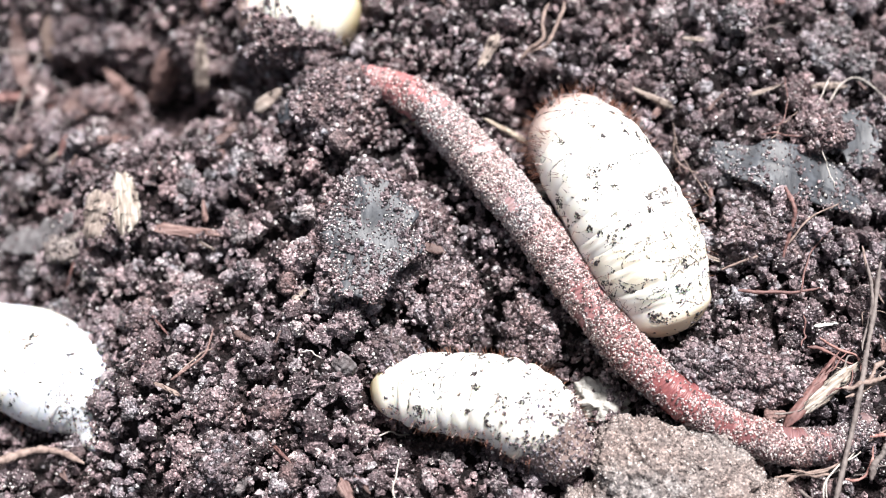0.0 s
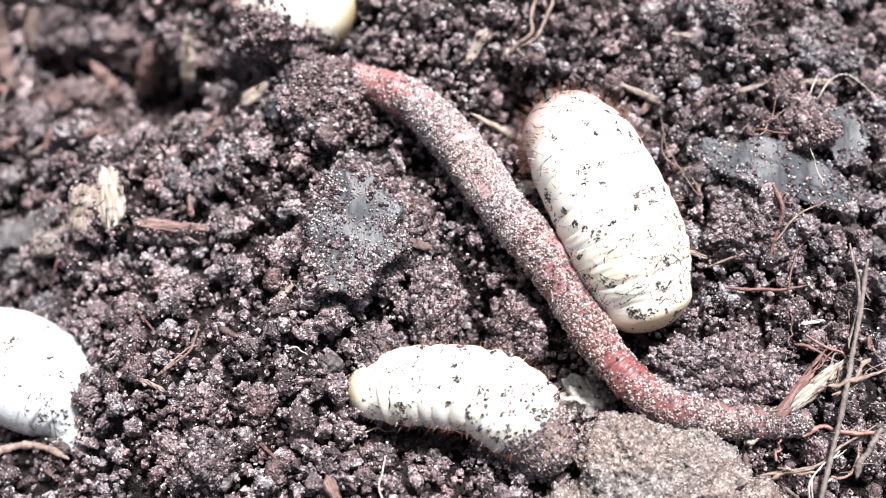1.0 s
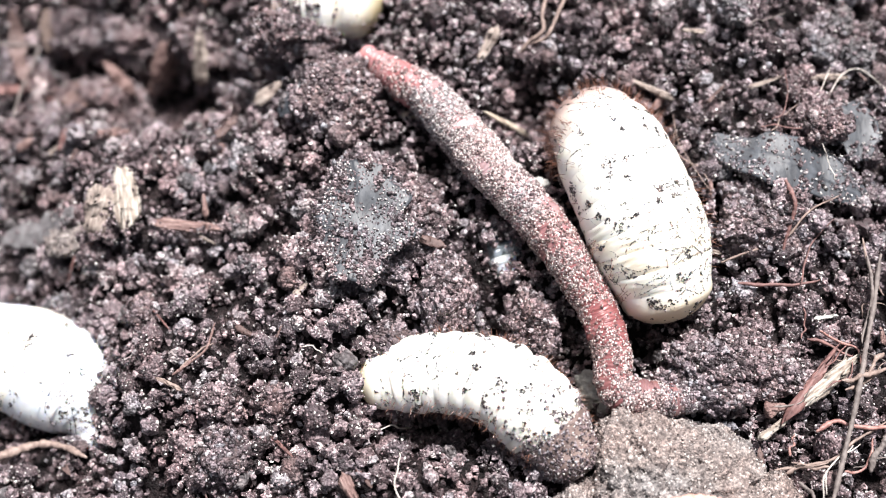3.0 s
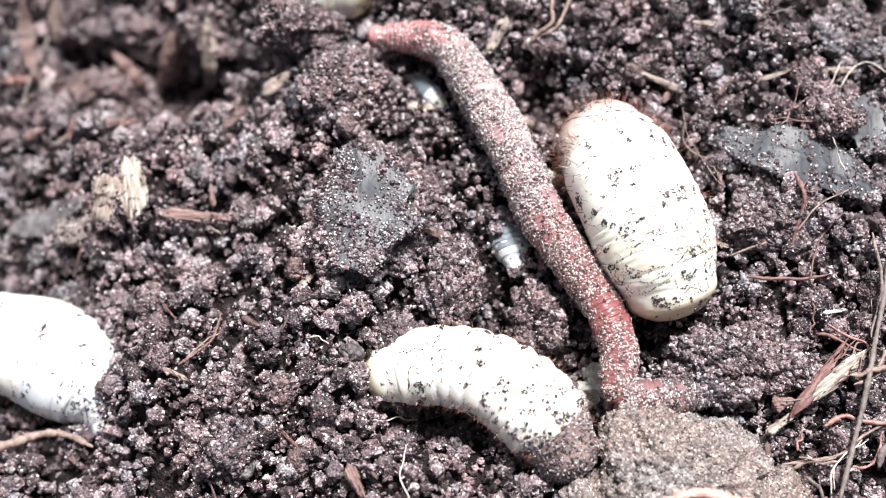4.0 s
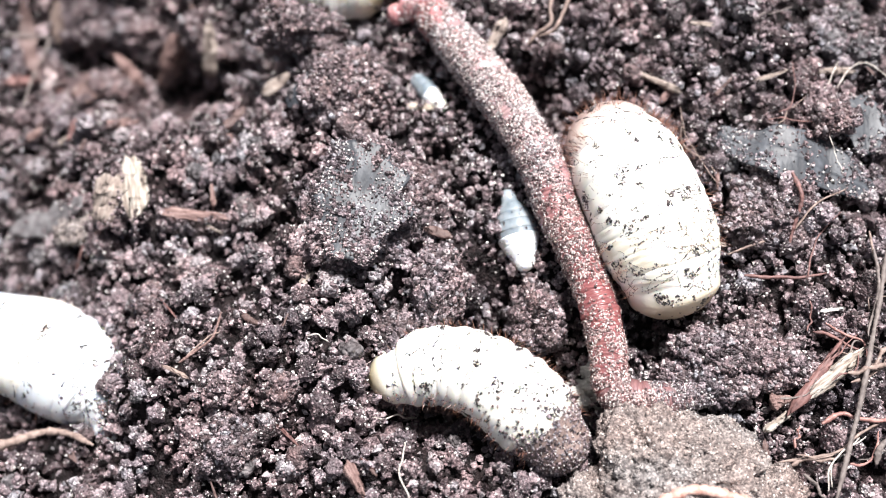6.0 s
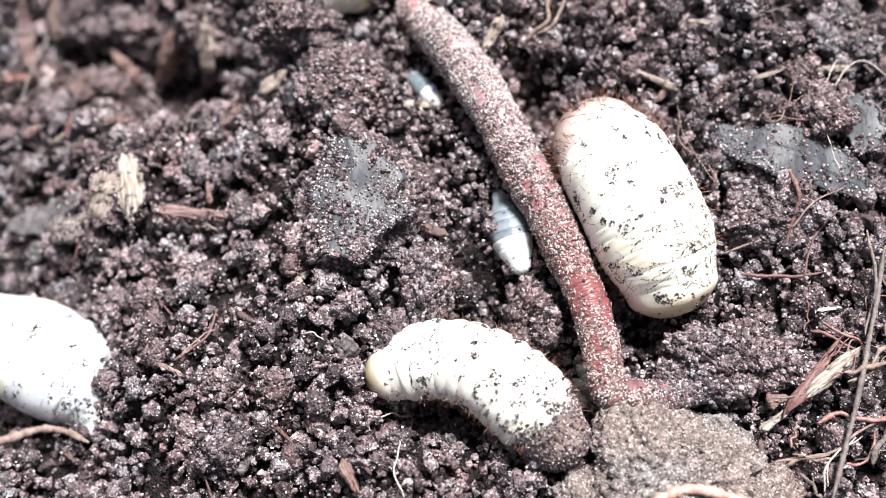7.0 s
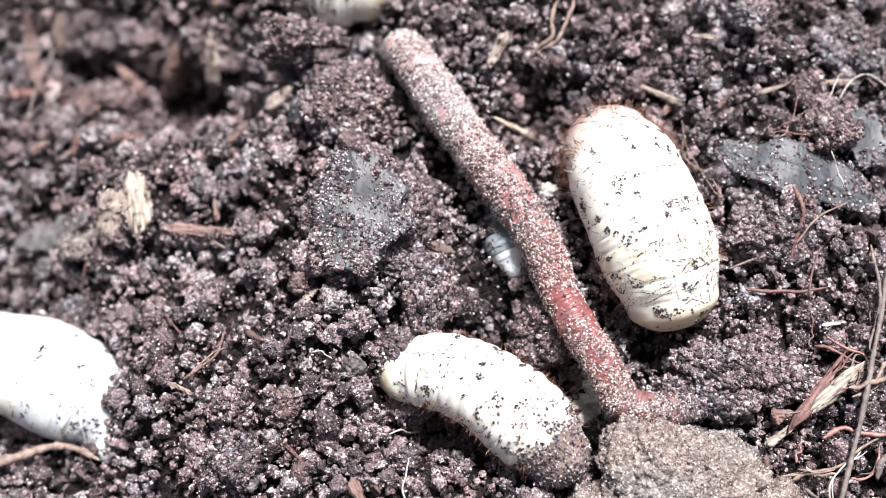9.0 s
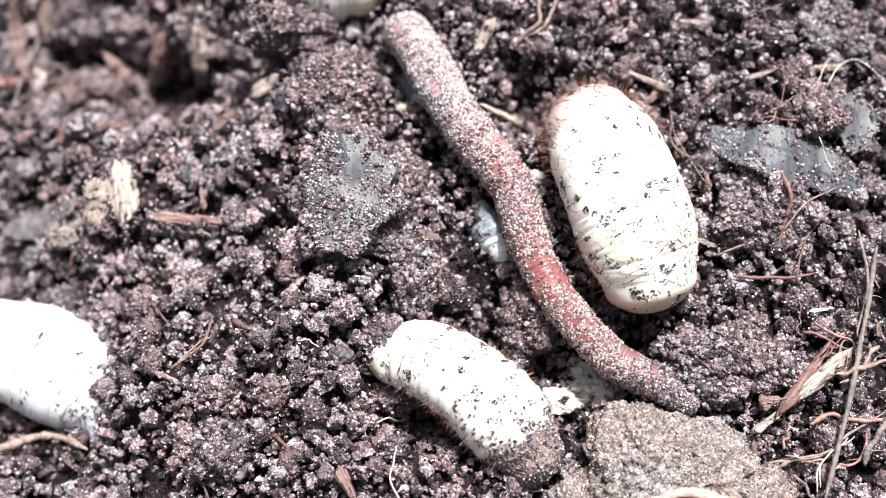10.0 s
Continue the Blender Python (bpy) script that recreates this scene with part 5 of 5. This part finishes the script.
RINGS = 46
worm = tagged(new("earthworm"), "reddish pink earthworm dusted with soil and sand grains", "earthworm")
worm.location = (0.008, -0.002, 0.0)
worm_rings = []
for k in range(RINGS):
    u = k / (RINGS - 1)
    r = float(np.interp(u, (0, 0.03, 0.08, 0.14, 0.2, 0.33, 0.48, 0.6, 0.75, 0.92, 1), (0.0012, 0.0017, 0.0020, 0.0022, 0.0023, 0.00250, 0.00235, 0.0021, 0.00198, 0.0018, 0.0014)))
    skin = WORM_SKINS[round(u * 11)]
    r *= 1 + 0.05 * float(value_noise(k * 0.001, 0.0, 0.0022, 71)) + 0.03 * float(value_noise(k * 0.001, 0.0, 0.001, 72)) * (0.1 < u < 0.95)
    ends = dict(cap0=0.0010) if k == 0 else dict(cap1=0.0012) if k == RINGS - 1 else {}
    ring = part("segment", ring_mesh("segment", r, 0.0023, skin, 100 + k, 2, 0.022, sides=28, flat=1.0, **ends), worm)
    gen = np.random.default_rng(300 + k)
    count = int(180 + 1500 * np.interp(u, (0, 0.07, 0.14, 0.25, 0.5, 0.62, 0.8, 0.88, 1), (0.05, 0.2, 0.75, 1, 0.85, 0.42, 0.36, 0.7, 1)))
    a, z = gen.uniform(-0.5, np.pi + 0.5, count), gen.uniform(-0.0008, 0.0008 + (0.0014 if k == RINGS - 1 else 0), count)
    crust = 1.5 * value_noise(a * r, z + k * 0.0011, 0.0017, 60) + 0.9 * value_noise(a * r, z + k * 0.0011, 0.0006, 61) + gen.normal(0, 0.3, count)
    at = on_skin(a, z)[crust > np.interp(u, (0.5, 0.6, 0.8, 0.88), (-0.45, -0.25, -0.25, -0.5))]
    grit_part(ring, at, 0.00005, 0.00021, gen, 0.22, soil if u > 0.93 else crust_grit if 0.12 < u < 0.36 or (0.36 <= u < 0.5 and k % 2) else skin_grit)
    worm_rings.append(ring)
crawl(worm, worm_rings, worm_lies, (0.0008, 0.0008))


def grub(name, label, home, radii, lies, skins, seed, spacing, inset, fleck, caked, hairy, caps=(0.0035, 0.0035), legs=(), tip=0.0, groove=0.045, folded=0.010, evenly=False, hair=0.0014, crust=(0.00005, 0.00017), nub=0.0):
    """A fat grub: rings from end to end, with soil flecks, caked soil and bristles by ring."""
    thing = tagged(new(name), label, "beetle grub")
    thing.location = home
    rings, n = [], len(radii)
    for k, r in enumerate(radii):
        ends = dict(cap0=nub) if nub and k == 1 else dict(cap0=caps[0], tip=tip) if k == 0 else dict(cap1=caps[1]) if k == n - 1 else {}
        ring = part("segment", ring_mesh("segment", r, spacing * 1.75, skins[k], seed + k, 3.5 if k > n - 5 and not evenly else 1.5, folded if evenly or k > n - 5 else 0.4 * folded, edge=groove, slope=float(np.gradient(radii)[k]) / spacing, **ends), thing)
        gen = np.random.default_rng(seed * 10 + k)
        low = -spacing * 0.6 - (caps[0] * 0.9 if k == 0 else 0)
        high = spacing * 0.6 + (caps[1] * 0.9 if k == n - 1 else 0)
        if fleck[k]:
            flecks(ring, r, low, high, spacing, fleck[k], gen, k * spacing, seed)
        if caked[k]:
            a, z = gen.uniform(-0.45, np.pi + 0.45, caked[k] * 2), gen.uniform(low * 1.08, high * 1.08, caked[k] * 2)
            patchy = value_noise(a * 0.0058, z + k * spacing, 0.0016, seed + 8) + gen.normal(0, 0.15, len(a))
            ok = np.argsort(-patchy)[: caked[k]] if caked[k] < 1000 else np.arange(caked[k])
            grit_part(ring, on_skin(a[ok], z[ok]), *crust, gen, 0.22)
        if hairy[k]:
            bristles(ring, r, spacing * 1.4, hairy[k], gen, hair, end=-0.4 if k < n / 2 else 0.4, rim=0.6 if k == 0 else 0.80, dome=caps[0] if k == 0 and hairy[0] > 100 else 0.0)
        rings.append(ring)
    for k, a, z, long in legs:
        r = radii[k]
        leg_v, leg_f = lumpy(2, 0.15, 7)
        m = mesh_of("leg", leg_v * (0.00032, 0.00032, long / 2) + (0, 0, long / 2), leg_f, [leg_brown])
        leg = part("leg", m, rings[k], "reddish brown jointed leg")
        way = Vector((math.cos(a), math.sin(a), 0.25))
        leg.matrix_basis = Matrix.Translation((math.cos(a) * r * 0.9, math.sin(a) * r * 0.9, z)) @ way.to_track_quat("Z", "Y").to_matrix().to_4x4()
    crawl(thing, rings, lies, inset)
    return thing


# the grub beside the worm
A_Z = (-0.0012, 0.0026, 0.0036, 0.0028, -0.0006)


def arched(x0, y0, x1, y1, bow):
    """A grub's line from end to end, bowed sideways."""
    s = np.linspace(0, 1, 5)
    dx, dy = x1 - x0, y1 - y0
    off = bow * np.sin(np.pi * s)
    far = math.hypot(dx, dy)
    return [(x0 + dx * k - dy / far * o, y0 + dy * k + dx / far * o, z) for k, o, z in zip(s, off, A_Z)]


beside = {}
beside[0.0] = arched(0.01218, 0.01686, 0.02351, -0.00758, 0.0002)
beside[0.5] = arched(0.01241, 0.01676, 0.02297, -0.00751, 0.0002)
beside[1.0] = arched(0.01309, 0.01674, 0.02264, -0.00756, 0.0002)
beside[1.5] = arched(0.01322, 0.01673, 0.02263, -0.00738, 0.0002)
beside[2.0] = arched(0.01310, 0.01706, 0.02260, -0.00735, 0.0002)
beside[2.5] = arched(0.01374, 0.01696, 0.02315, -0.00729, 0.0002)
beside[4.0] = arched(0.01445, 0.01427, 0.02291, -0.00741, 0.0002)
beside[4.5] = arched(0.01525, 0.01434, 0.02298, -0.00720, 0.0002)
beside[5.0] = arched(0.01556, 0.01392, 0.02365, -0.00753, 0.0002)
beside[5.5] = arched(0.01599, 0.01406, 0.02323, -0.00750, 0.0002)
beside[7.0] = arched(0.01430, 0.01422, 0.02369, -0.00732, 0.0002)
beside[7.5] = arched(0.01449, 0.01434, 0.02374, -0.00766, 0.0002)
beside[8.0] = arched(0.01527, 0.01451, 0.02352, -0.00755, 0.0002)
beside[8.5] = arched(0.01537, 0.01499, 0.02367, -0.00750, 0.0002)
beside[9.0] = arched(0.01518, 0.01532, 0.02307, -0.00721, 0.0002)
beside[9.5] = arched(0.01462, 0.01552, 0.02274, -0.00685, 0.0002)
beside[10.0] = arched(0.01484, 0.01619, 0.02207, -0.00677, 0.0002)
beside[2.7] = arched(0.01447, 0.01697, 0.02326, -0.00708, 0.0002)
beside[3.8] = arched(0.01485, 0.01481, 0.02335, -0.00699, 0.0002)
W, Y, P, B, T, K, G, M = grub_white, grub_yellow, grub_pink, grub_blue, grub_tail, grub_caked, pupa_skin, grub_cream
grub("beetle_grub", "fat creamy white beetle grub flecked with soil beside a worm", (0.02060, 0.00388, 0.0),
     (0.0052, 0.0056, 0.00575, 0.0058, 0.00585, 0.0059, 0.00595, 0.0059, 0.0057, 0.0052), beside, (P, W, W, W, W, W, W, M, M, Y), 1000, 0.0015, (0.0064, 0.0056),
     (30, 32, 32, 32, 35, 37, 42, 46, 46, 40), (120, 10, 0, 0, 0, 0, 0, 20, 40, 90), (220, 90, 20, 10, 20, 20, 30, 40, 40, 30), (0.0044, 0.0036), folded=0.009, hair=0.0017)

# the grub with the soil-caked end
C_Z = (-0.0012, 0.0000, 0.0010, 0.0019, 0.0024, 0.0022, 0.0014, 0.0004)
caked_lies = {}
caked_lies[0.0] = flat_line(C_Z, -0.00585, -0.01235, -0.00282, -0.01286, 0.00023, -0.01331, 0.00327, -0.01384, 0.00631, -0.01453, 0.00902, -0.01613, 0.01114, -0.01840, 0.01291, -0.02092)
caked_lies[0.5] = flat_line(C_Z, -0.00629, -0.01262, -0.00327, -0.01308, -0.00025, -0.01327, 0.00277, -0.01383, 0.00576, -0.01464, 0.00841, -0.01623, 0.01039, -0.01855, 0.01201, -0.02111)
caked_lies[1.0] = flat_line(C_Z, -0.00689, -0.01298, -0.00373, -0.01304, -0.00054, -0.01295, 0.00266, -0.01335, 0.00585, -0.01403, 0.00861, -0.01578, 0.01074, -0.01817, 0.01235, -0.02092)
caked_lies[1.5] = flat_line(C_Z, -0.00693, -0.01294, -0.00370, -0.01294, -0.00045, -0.01284, 0.00281, -0.01317, 0.00601, -0.01404, 0.00879, -0.01586, 0.01090, -0.01836, 0.01254, -0.02117)
caked_lies[2.0] = flat_line(C_Z, -0.00716, -0.01272, -0.00381, -0.01257, -0.00047, -0.01239, 0.00289, -0.01275, 0.00623, -0.01352, 0.00898, -0.01557, 0.01109, -0.01817, 0.01255, -0.02118)
caked_lies[2.5] = flat_line(C_Z, -0.00711, -0.01271, -0.00371, -0.01218, -0.00025, -0.01189, 0.00326, -0.01232, 0.00657, -0.01361, 0.00927, -0.01588, 0.01124, -0.01874, 0.01274, -0.02185)
caked_lies[4.0] = flat_line(C_Z, -0.00734, -0.01298, -0.00402, -0.01231, -0.00055, -0.01205, 0.00288, -0.01282, 0.00600, -0.01445, 0.00858, -0.01675, 0.01066, -0.01946, 0.01222, -0.02250)
caked_lies[4.5] = flat_line(C_Z, -0.00709, -0.01261, -0.00376, -0.01213, -0.00035, -0.01205, 0.00299, -0.01287, 0.00596, -0.01465, 0.00836, -0.01708, 0.01041, -0.01975, 0.01210, -0.02265)
caked_lies[5.0] = flat_line(C_Z, -0.00713, -0.01287, -0.00389, -0.01217, -0.00051, -0.01184, 0.00285, -0.01256, 0.00584, -0.01422, 0.00825, -0.01660, 0.01029, -0.01926, 0.01197, -0.02213)
caked_lies[5.5] = flat_line(C_Z, -0.00667, -0.01340, -0.00348, -0.01288, -0.00021, -0.01264, 0.00304, -0.01337, 0.00597, -0.01492, 0.00837, -0.01715, 0.01047, -0.01961, 0.01224, -0.02231)
caked_lies[7.0] = flat_line(C_Z, -0.00654, -0.01358, -0.00352, -0.01246, -0.00022, -0.01180, 0.00306, -0.01257, 0.00595, -0.01426, 0.00838, -0.01646, 0.01054, -0.01890, 0.01246, -0.02152)
caked_lies[7.5] = flat_line(C_Z, -0.00653, -0.01329, -0.00343, -0.01224, -0.00012, -0.01177, 0.00316, -0.01263, 0.00603, -0.01431, 0.00852, -0.01644, 0.01071, -0.01886, 0.01268, -0.02144)
caked_lies[8.0] = flat_line(C_Z, -0.00613, -0.01270, -0.00309, -0.01172, 0.00013, -0.01160, 0.00324, -0.01261, 0.00599, -0.01430, 0.00836, -0.01644, 0.01040, -0.01888, 0.01224, -0.02145)
caked_lies[8.5] = flat_line(C_Z, -0.00612, -0.01215, -0.00293, -0.01143, 0.00024, -0.01155, 0.00323, -0.01274, 0.00589, -0.01450, 0.00816, -0.01671, 0.01018, -0.01913, 0.01206, -0.02165)
caked_lies[9.0] = flat_line(C_Z, -0.00616, -0.01170, -0.00288, -0.01112, 0.00022, -0.01149, 0.00305, -0.01286, 0.00557, -0.01471, 0.00786, -0.01678, 0.00999, -0.01904, 0.01197, -0.02143)
caked_lies[9.5] = flat_line(C_Z, -0.00629, -0.01184, -0.00303, -0.01119, 0.00002, -0.01194, 0.00272, -0.01351, 0.00519, -0.01538, 0.00741, -0.01750, 0.00947, -0.01978, 0.01140, -0.02218)
caked_lies[10.0] = flat_line(C_Z, -0.00591, -0.01166, -0.00298, -0.01072, -0.00003, -0.01163, 0.00253, -0.01336, 0.00485, -0.01536, 0.00684, -0.01766, 0.00865, -0.02010, 0.01030, -0.02262)
caked_lies[2.7] = flat_line(C_Z, -0.00736, -0.01278, -0.00393, -0.01228, -0.00045, -0.01198, 0.00308, -0.01242, 0.00643, -0.01361, 0.00911, -0.01595, 0.01126, -0.01871, 0.01285, -0.02178)
caked_lies[3.8] = flat_line(C_Z, -0.00727, -0.01277, -0.00395, -0.01201, -0.00046, -0.01170, 0.00301, -0.01238, 0.00621, -0.01395, 0.00885, -0.01623, 0.01098, -0.01892, 0.01256, -0.02199)
caked_lies[5.7] = flat_line(C_Z, -0.00669, -0.01302, -0.00346, -0.01277, -0.00027, -0.01244, 0.00289, -0.01329, 0.00570, -0.01490, 0.00802, -0.01710, 0.01014, -0.01946, 0.01191, -0.02206)
caked_lies[6.8] = flat_line(C_Z, -0.00660, -0.01394, -0.00367, -0.01270, -0.00038, -0.01205, 0.00291, -0.01277, 0.00580, -0.01442, 0.00821, -0.01662, 0.01037, -0.01905, 0.01225, -0.02168)
grub("beetle_grub", "creamy white beetle grub with bristly folds and one soil-caked end", (0.00247, -0.01438, 0.0),
     (0.0033, 0.0038, 0.0039, 0.0040, 0.0041, 0.0042, 0.0043, 0.0044, 0.0044, 0.0042, 0.0037), caked_lies, (T, W, W, W, W, W, W, W, W, M, K), 2000, 0.0015, (0.0036, 0.0040),
     (8, 35, 35, 22, 24, 30, 32, 32, 34, 24, 0), (30, 0, 0, 0, 0, 0, 10, 40, 150, 520, 1500), (40, 50, 60, 60, 60, 60, 60, 60, 60, 60, 80), (0.0029, 0.0030), tip=0.2, nub=0.0012,
     groove=0.09, folded=0.012, evenly=True, hair=0.0010, crust=(0.00006, 0.00026), legs=((2, -1.9, 0.0, 0.0022), (3, -1.9, 0.0, 0.0026), (4, -2.0, 0.0, 0.0022)))

# the grub at the edge of the slope
D_Z = (-0.0112, -0.0100, -0.0098, -0.0100)
edge_lies = {}
edge_lies[0.0] = flat_line(D_Z, -0.05360, -0.00402, -0.04739, -0.00595, -0.04182, -0.00800, -0.03695, -0.01157, -0.03454, -0.01708)
edge_lies[1.0] = flat_line(D_Z, -0.05381, -0.00496, -0.04769, -0.00687, -0.04217, -0.00885, -0.03735, -0.01239, -0.03496, -0.01785)
edge_lies[2.5] = flat_line(D_Z, -0.05389, -0.00456, -0.04771, -0.00651, -0.04214, -0.00856, -0.03728, -0.01216, -0.03492, -0.01768)
edge_lies[4.5] = flat_line(D_Z, -0.05302, -0.00488, -0.04681, -0.00679, -0.04122, -0.00881, -0.03634, -0.01235, -0.03394, -0.01785)
edge_lies[5.5] = flat_line(D_Z, -0.05306, -0.00488, -0.04681, -0.00681, -0.04122, -0.00884, -0.03631, -0.01242, -0.03389, -0.01795)
edge_lies[7.5] = flat_line(D_Z, -0.05389, -0.00538, -0.04766, -0.00727, -0.04209, -0.00927, -0.03719, -0.01281, -0.03474, -0.01831)
edge_lies[8.5] = flat_line(D_Z, -0.05402, -0.00499, -0.04776, -0.00691, -0.04214, -0.00893, -0.03722, -0.01251, -0.03480, -0.01804)
edge_lies[9.0] = flat_line(D_Z, -0.05403, -0.00544, -0.04775, -0.00739, -0.04213, -0.00944, -0.03721, -0.01301, -0.03482, -0.01855)
edge_lies[10.0] = flat_line(D_Z, -0.05278, -0.00513, -0.04655, -0.00711, -0.04095, -0.00917, -0.03608, -0.01278, -0.03373, -0.01833)
grub("beetle_grub", "smooth bluish white beetle grub half sunk in soil", (-0.03974, -0.01108, -0.010),
     (0.0048, 0.0051, 0.0054, 0.0057, 0.0058, 0.0058, 0.0056, 0.0052, 0.0044, 0.0030), edge_lies, (B, B, B, W, W, B, B, B, B, B), 3000, 0.0015, (0.0050, 0.0036),
     (0, 10, 12, 14, 14, 16, 16, 20, 20, 20), (0, 0, 0, 0, 6, 12, 24, 60, 140, 260), (0, 0, 0, 10, 10, 10, 10, 10, 10, 0), (0.0040, 0.0022), groove=0.015, folded=0.0015)

# the grub that creeps away into the hollow
E_Z = (-0.0034, -0.0026, -0.0034)
hollow_lies = {}
hollow_lies[0.0] = flat_line(E_Z, -0.02154, 0.02914, -0.01514, 0.03034, -0.00874, 0.02874)
hollow_lies[0.5] = flat_line(E_Z, -0.02158, 0.02852, -0.01518, 0.02972, -0.00878, 0.02812)
hollow_lies[1.0] = flat_line(E_Z, -0.02073, 0.02862, -0.01433, 0.02982, -0.00793, 0.02822)
hollow_lies[1.5] = flat_line(E_Z, -0.02034, 0.02893, -0.01394, 0.03013, -0.00754, 0.02853)
hollow_lies[2.0] = flat_line(E_Z, -0.01888, 0.02940, -0.01248, 0.03060, -0.00608, 0.02900)
hollow_lies[2.5] = flat_line(E_Z, -0.01840, 0.02935, -0.01200, 0.03055, -0.00560, 0.02895)
hollow_lies[4.0] = flat_line(E_Z, -0.02049, 0.03122, -0.01409, 0.03242, -0.00769, 0.03082)
hollow_lies[5.0] = flat_line(E_Z, -0.01932, 0.03087, -0.01292, 0.03207, -0.00652, 0.03047)
hollow_lies[5.5] = flat_line(E_Z, -0.01921, 0.03113, -0.01281, 0.03233, -0.00641, 0.03073)
hollow_lies[7.0] = flat_line(E_Z, -0.01958, 0.03177, -0.01318, 0.03297, -0.00678, 0.03137)
hollow_lies[7.5] = flat_line(E_Z, -0.02003, 0.03224, -0.01363, 0.03344, -0.00723, 0.03184)
hollow_lies[8.0] = flat_line(E_Z, -0.01962, 0.03203, -0.01322, 0.03323, -0.00682, 0.03163)
hollow_lies[8.5] = flat_line(E_Z, -0.01918, 0.03223, -0.01278, 0.03343, -0.00638, 0.03183)
hollow_lies[9.0] = flat_line(E_Z, -0.01871, 0.03255, -0.01231, 0.03375, -0.00591, 0.03215)
hollow_lies[10.0] = flat_line(E_Z, -0.01794, 0.03157, -0.01154, 0.03277, -0.00514, 0.03117)
grub("beetle_grub", "pale grub caked with soil crumbs beside a hollow", (-0.01344, 0.03496, -0.006),
     (0.0045, 0.0053, 0.0057, 0.0057, 0.0054, 0.0046), hollow_lies, (P, W, W, W, M, T), 4000, 0.0014, (0.0036, 0.0036),
     (0, 0, 0, 0, 0, 0), (700, 260, 120, 60, 40, 20), (0, 0, 0, 0, 0, 0), (0.0026, 0.0026), groove=0.01, folded=0.001, crust=(0.00010, 0.00040))

# small pale larvae under the worm
pupa_lies = {}
pupa_lies[0.0] = flat_line((-0.0040, -0.0044), 0.00655, 0.00582, 0.00755, -0.00169)
pupa_lies[2.0] = flat_line((-0.0036, -0.0040), 0.00626, 0.00582, 0.00744, -0.00169)
pupa_lies[4.0] = flat_line((-0.0016, -0.0016), 0.00560, 0.00506, 0.00746, -0.00214)
pupa_lies[5.5] = flat_line((-0.0006, -0.0008), 0.00654, 0.00646, 0.00822, -0.00192)
pupa_lies[7.0] = flat_line((-0.0006, -0.0008), 0.00580, 0.00613, 0.00824, -0.00262)
pupa_lies[8.5] = flat_line((-0.0008, -0.0010), 0.00490, 0.00579, 0.00735, -0.00144)
pupa_lies[10.0] = flat_line((-0.0010, -0.0012), 0.00465, 0.00559, 0.00705, -0.00076)
grub("beetle_pupa", "small glassy white pupa uncovered beneath a worm", (0.00688, 0.00188, -0.003),
     (0.0013, 0.0018, 0.0021, 0.0021, 0.0019, 0.0015), pupa_lies, (G, G, G, G, B, B), 5000, 0.0008, (0.0020, 0.0018), (2, 3, 2, 1, 0, 0), (0, 10, 10, 10, 20, 60), (0,) * 6, (0.0014, 0.0012), groove=0.03, folded=0.0008)
spot = {}
spot[0.0] = flat_line((-0.0026, -0.0016), -0.00325, 0.02029, 0.00012, 0.01576)
spot[10.0] = spot[0.0]
grub("beetle_grub", "small bluish white larva in a hollow of the soil", (-0.00233, 0.01828, -0.003),
     (0.0010, 0.0011, 0.0010, 0.0008), spot, (G, G, B, W), 6000, 0.0006, (0.0015, 0.0011), (1, 0, 0, 0), (8, 0, 0, 0), (0,) * 4, (0.0010, 0.0006), groove=0.02, folded=0.004)

# white mould in the gap between grub and clod
for x, y, s, seed in ((0.01414, -0.01390, 0.0020, 61), (0.01258, -0.01477, 0.0020, 63), (0.01604, -0.01351, 0.0028, 67), (0.01501, -0.01182, 0.0014, 69), (0.01061, 0.00775, 0.0010, 71)):
    me, _ = clod_mesh("mould_tuft", (s, s * 0.7, s * 0.6), seed, mould, 4, 0.25)
    tuft = tagged(new("mould_tuft", me), "white fluffy tuft of mould in a gap of the soil", "mould", "mould tufts")
    tuft.location = (x, y, float(relief(x, y)) - s * 0.1)


# ---- what moves ----


def drift(ob, rows):
    """Slides a thing so that it keeps its place relative to the row at 4.5 s."""
    rest = dict((t, (x, y)) for t, x, y in rows)[4.5]
    here = Vector(ob.location)
    walk(ob, [(t, Matrix.Translation(here + Vector((x - rest[0], y - rest[1], 0)))) for t, x, y in rows])


def motions():
    for ob, rows in MOVES:
        walk(ob, rows)
    slide = [(0.0, -0.01052, 0.00008), (0.5, -0.01063, -0.00004), (1.0, -0.01070, 0.00020), (1.5, -0.01080, 0.00046), (2.0, -0.01099, 0.00079), (2.5, -0.01103, 0.00106),
             (4.0, -0.01165, 0.00135), (4.5, -0.01171, 0.00169), (5.0, -0.01188, 0.00212), (5.5, -0.01207, 0.00225), (7.0, -0.01212, 0.00223), (7.5, -0.01218, 0.00225),
             (8.0, -0.01216, 0.00250), (8.5, -0.01235, 0.00272), (9.0, -0.01241, 0.00284), (9.5, -0.01243, 0.00302), (10.0, -0.01208, 0.00349)]
    drift(mound, slide)
    drift(mound_leaf, slide)
    drift(knob, [(0.0, 0.00292, -0.00169), (1.0, 0.00241, -0.00212), (2.0, 0.00222, -0.00219), (4.0, 0.00216, -0.00086), (4.5, 0.00204, -0.00053), (5.0, 0.00140, -0.00088), (5.5, 0.00104, -0.00140),
                 (7.0, 0.00000, -0.00165), (8.0, -0.00024, -0.00091), (9.0, -0.00064, -0.00036), (10.0, -0.00037, 0.00024)])


motions()
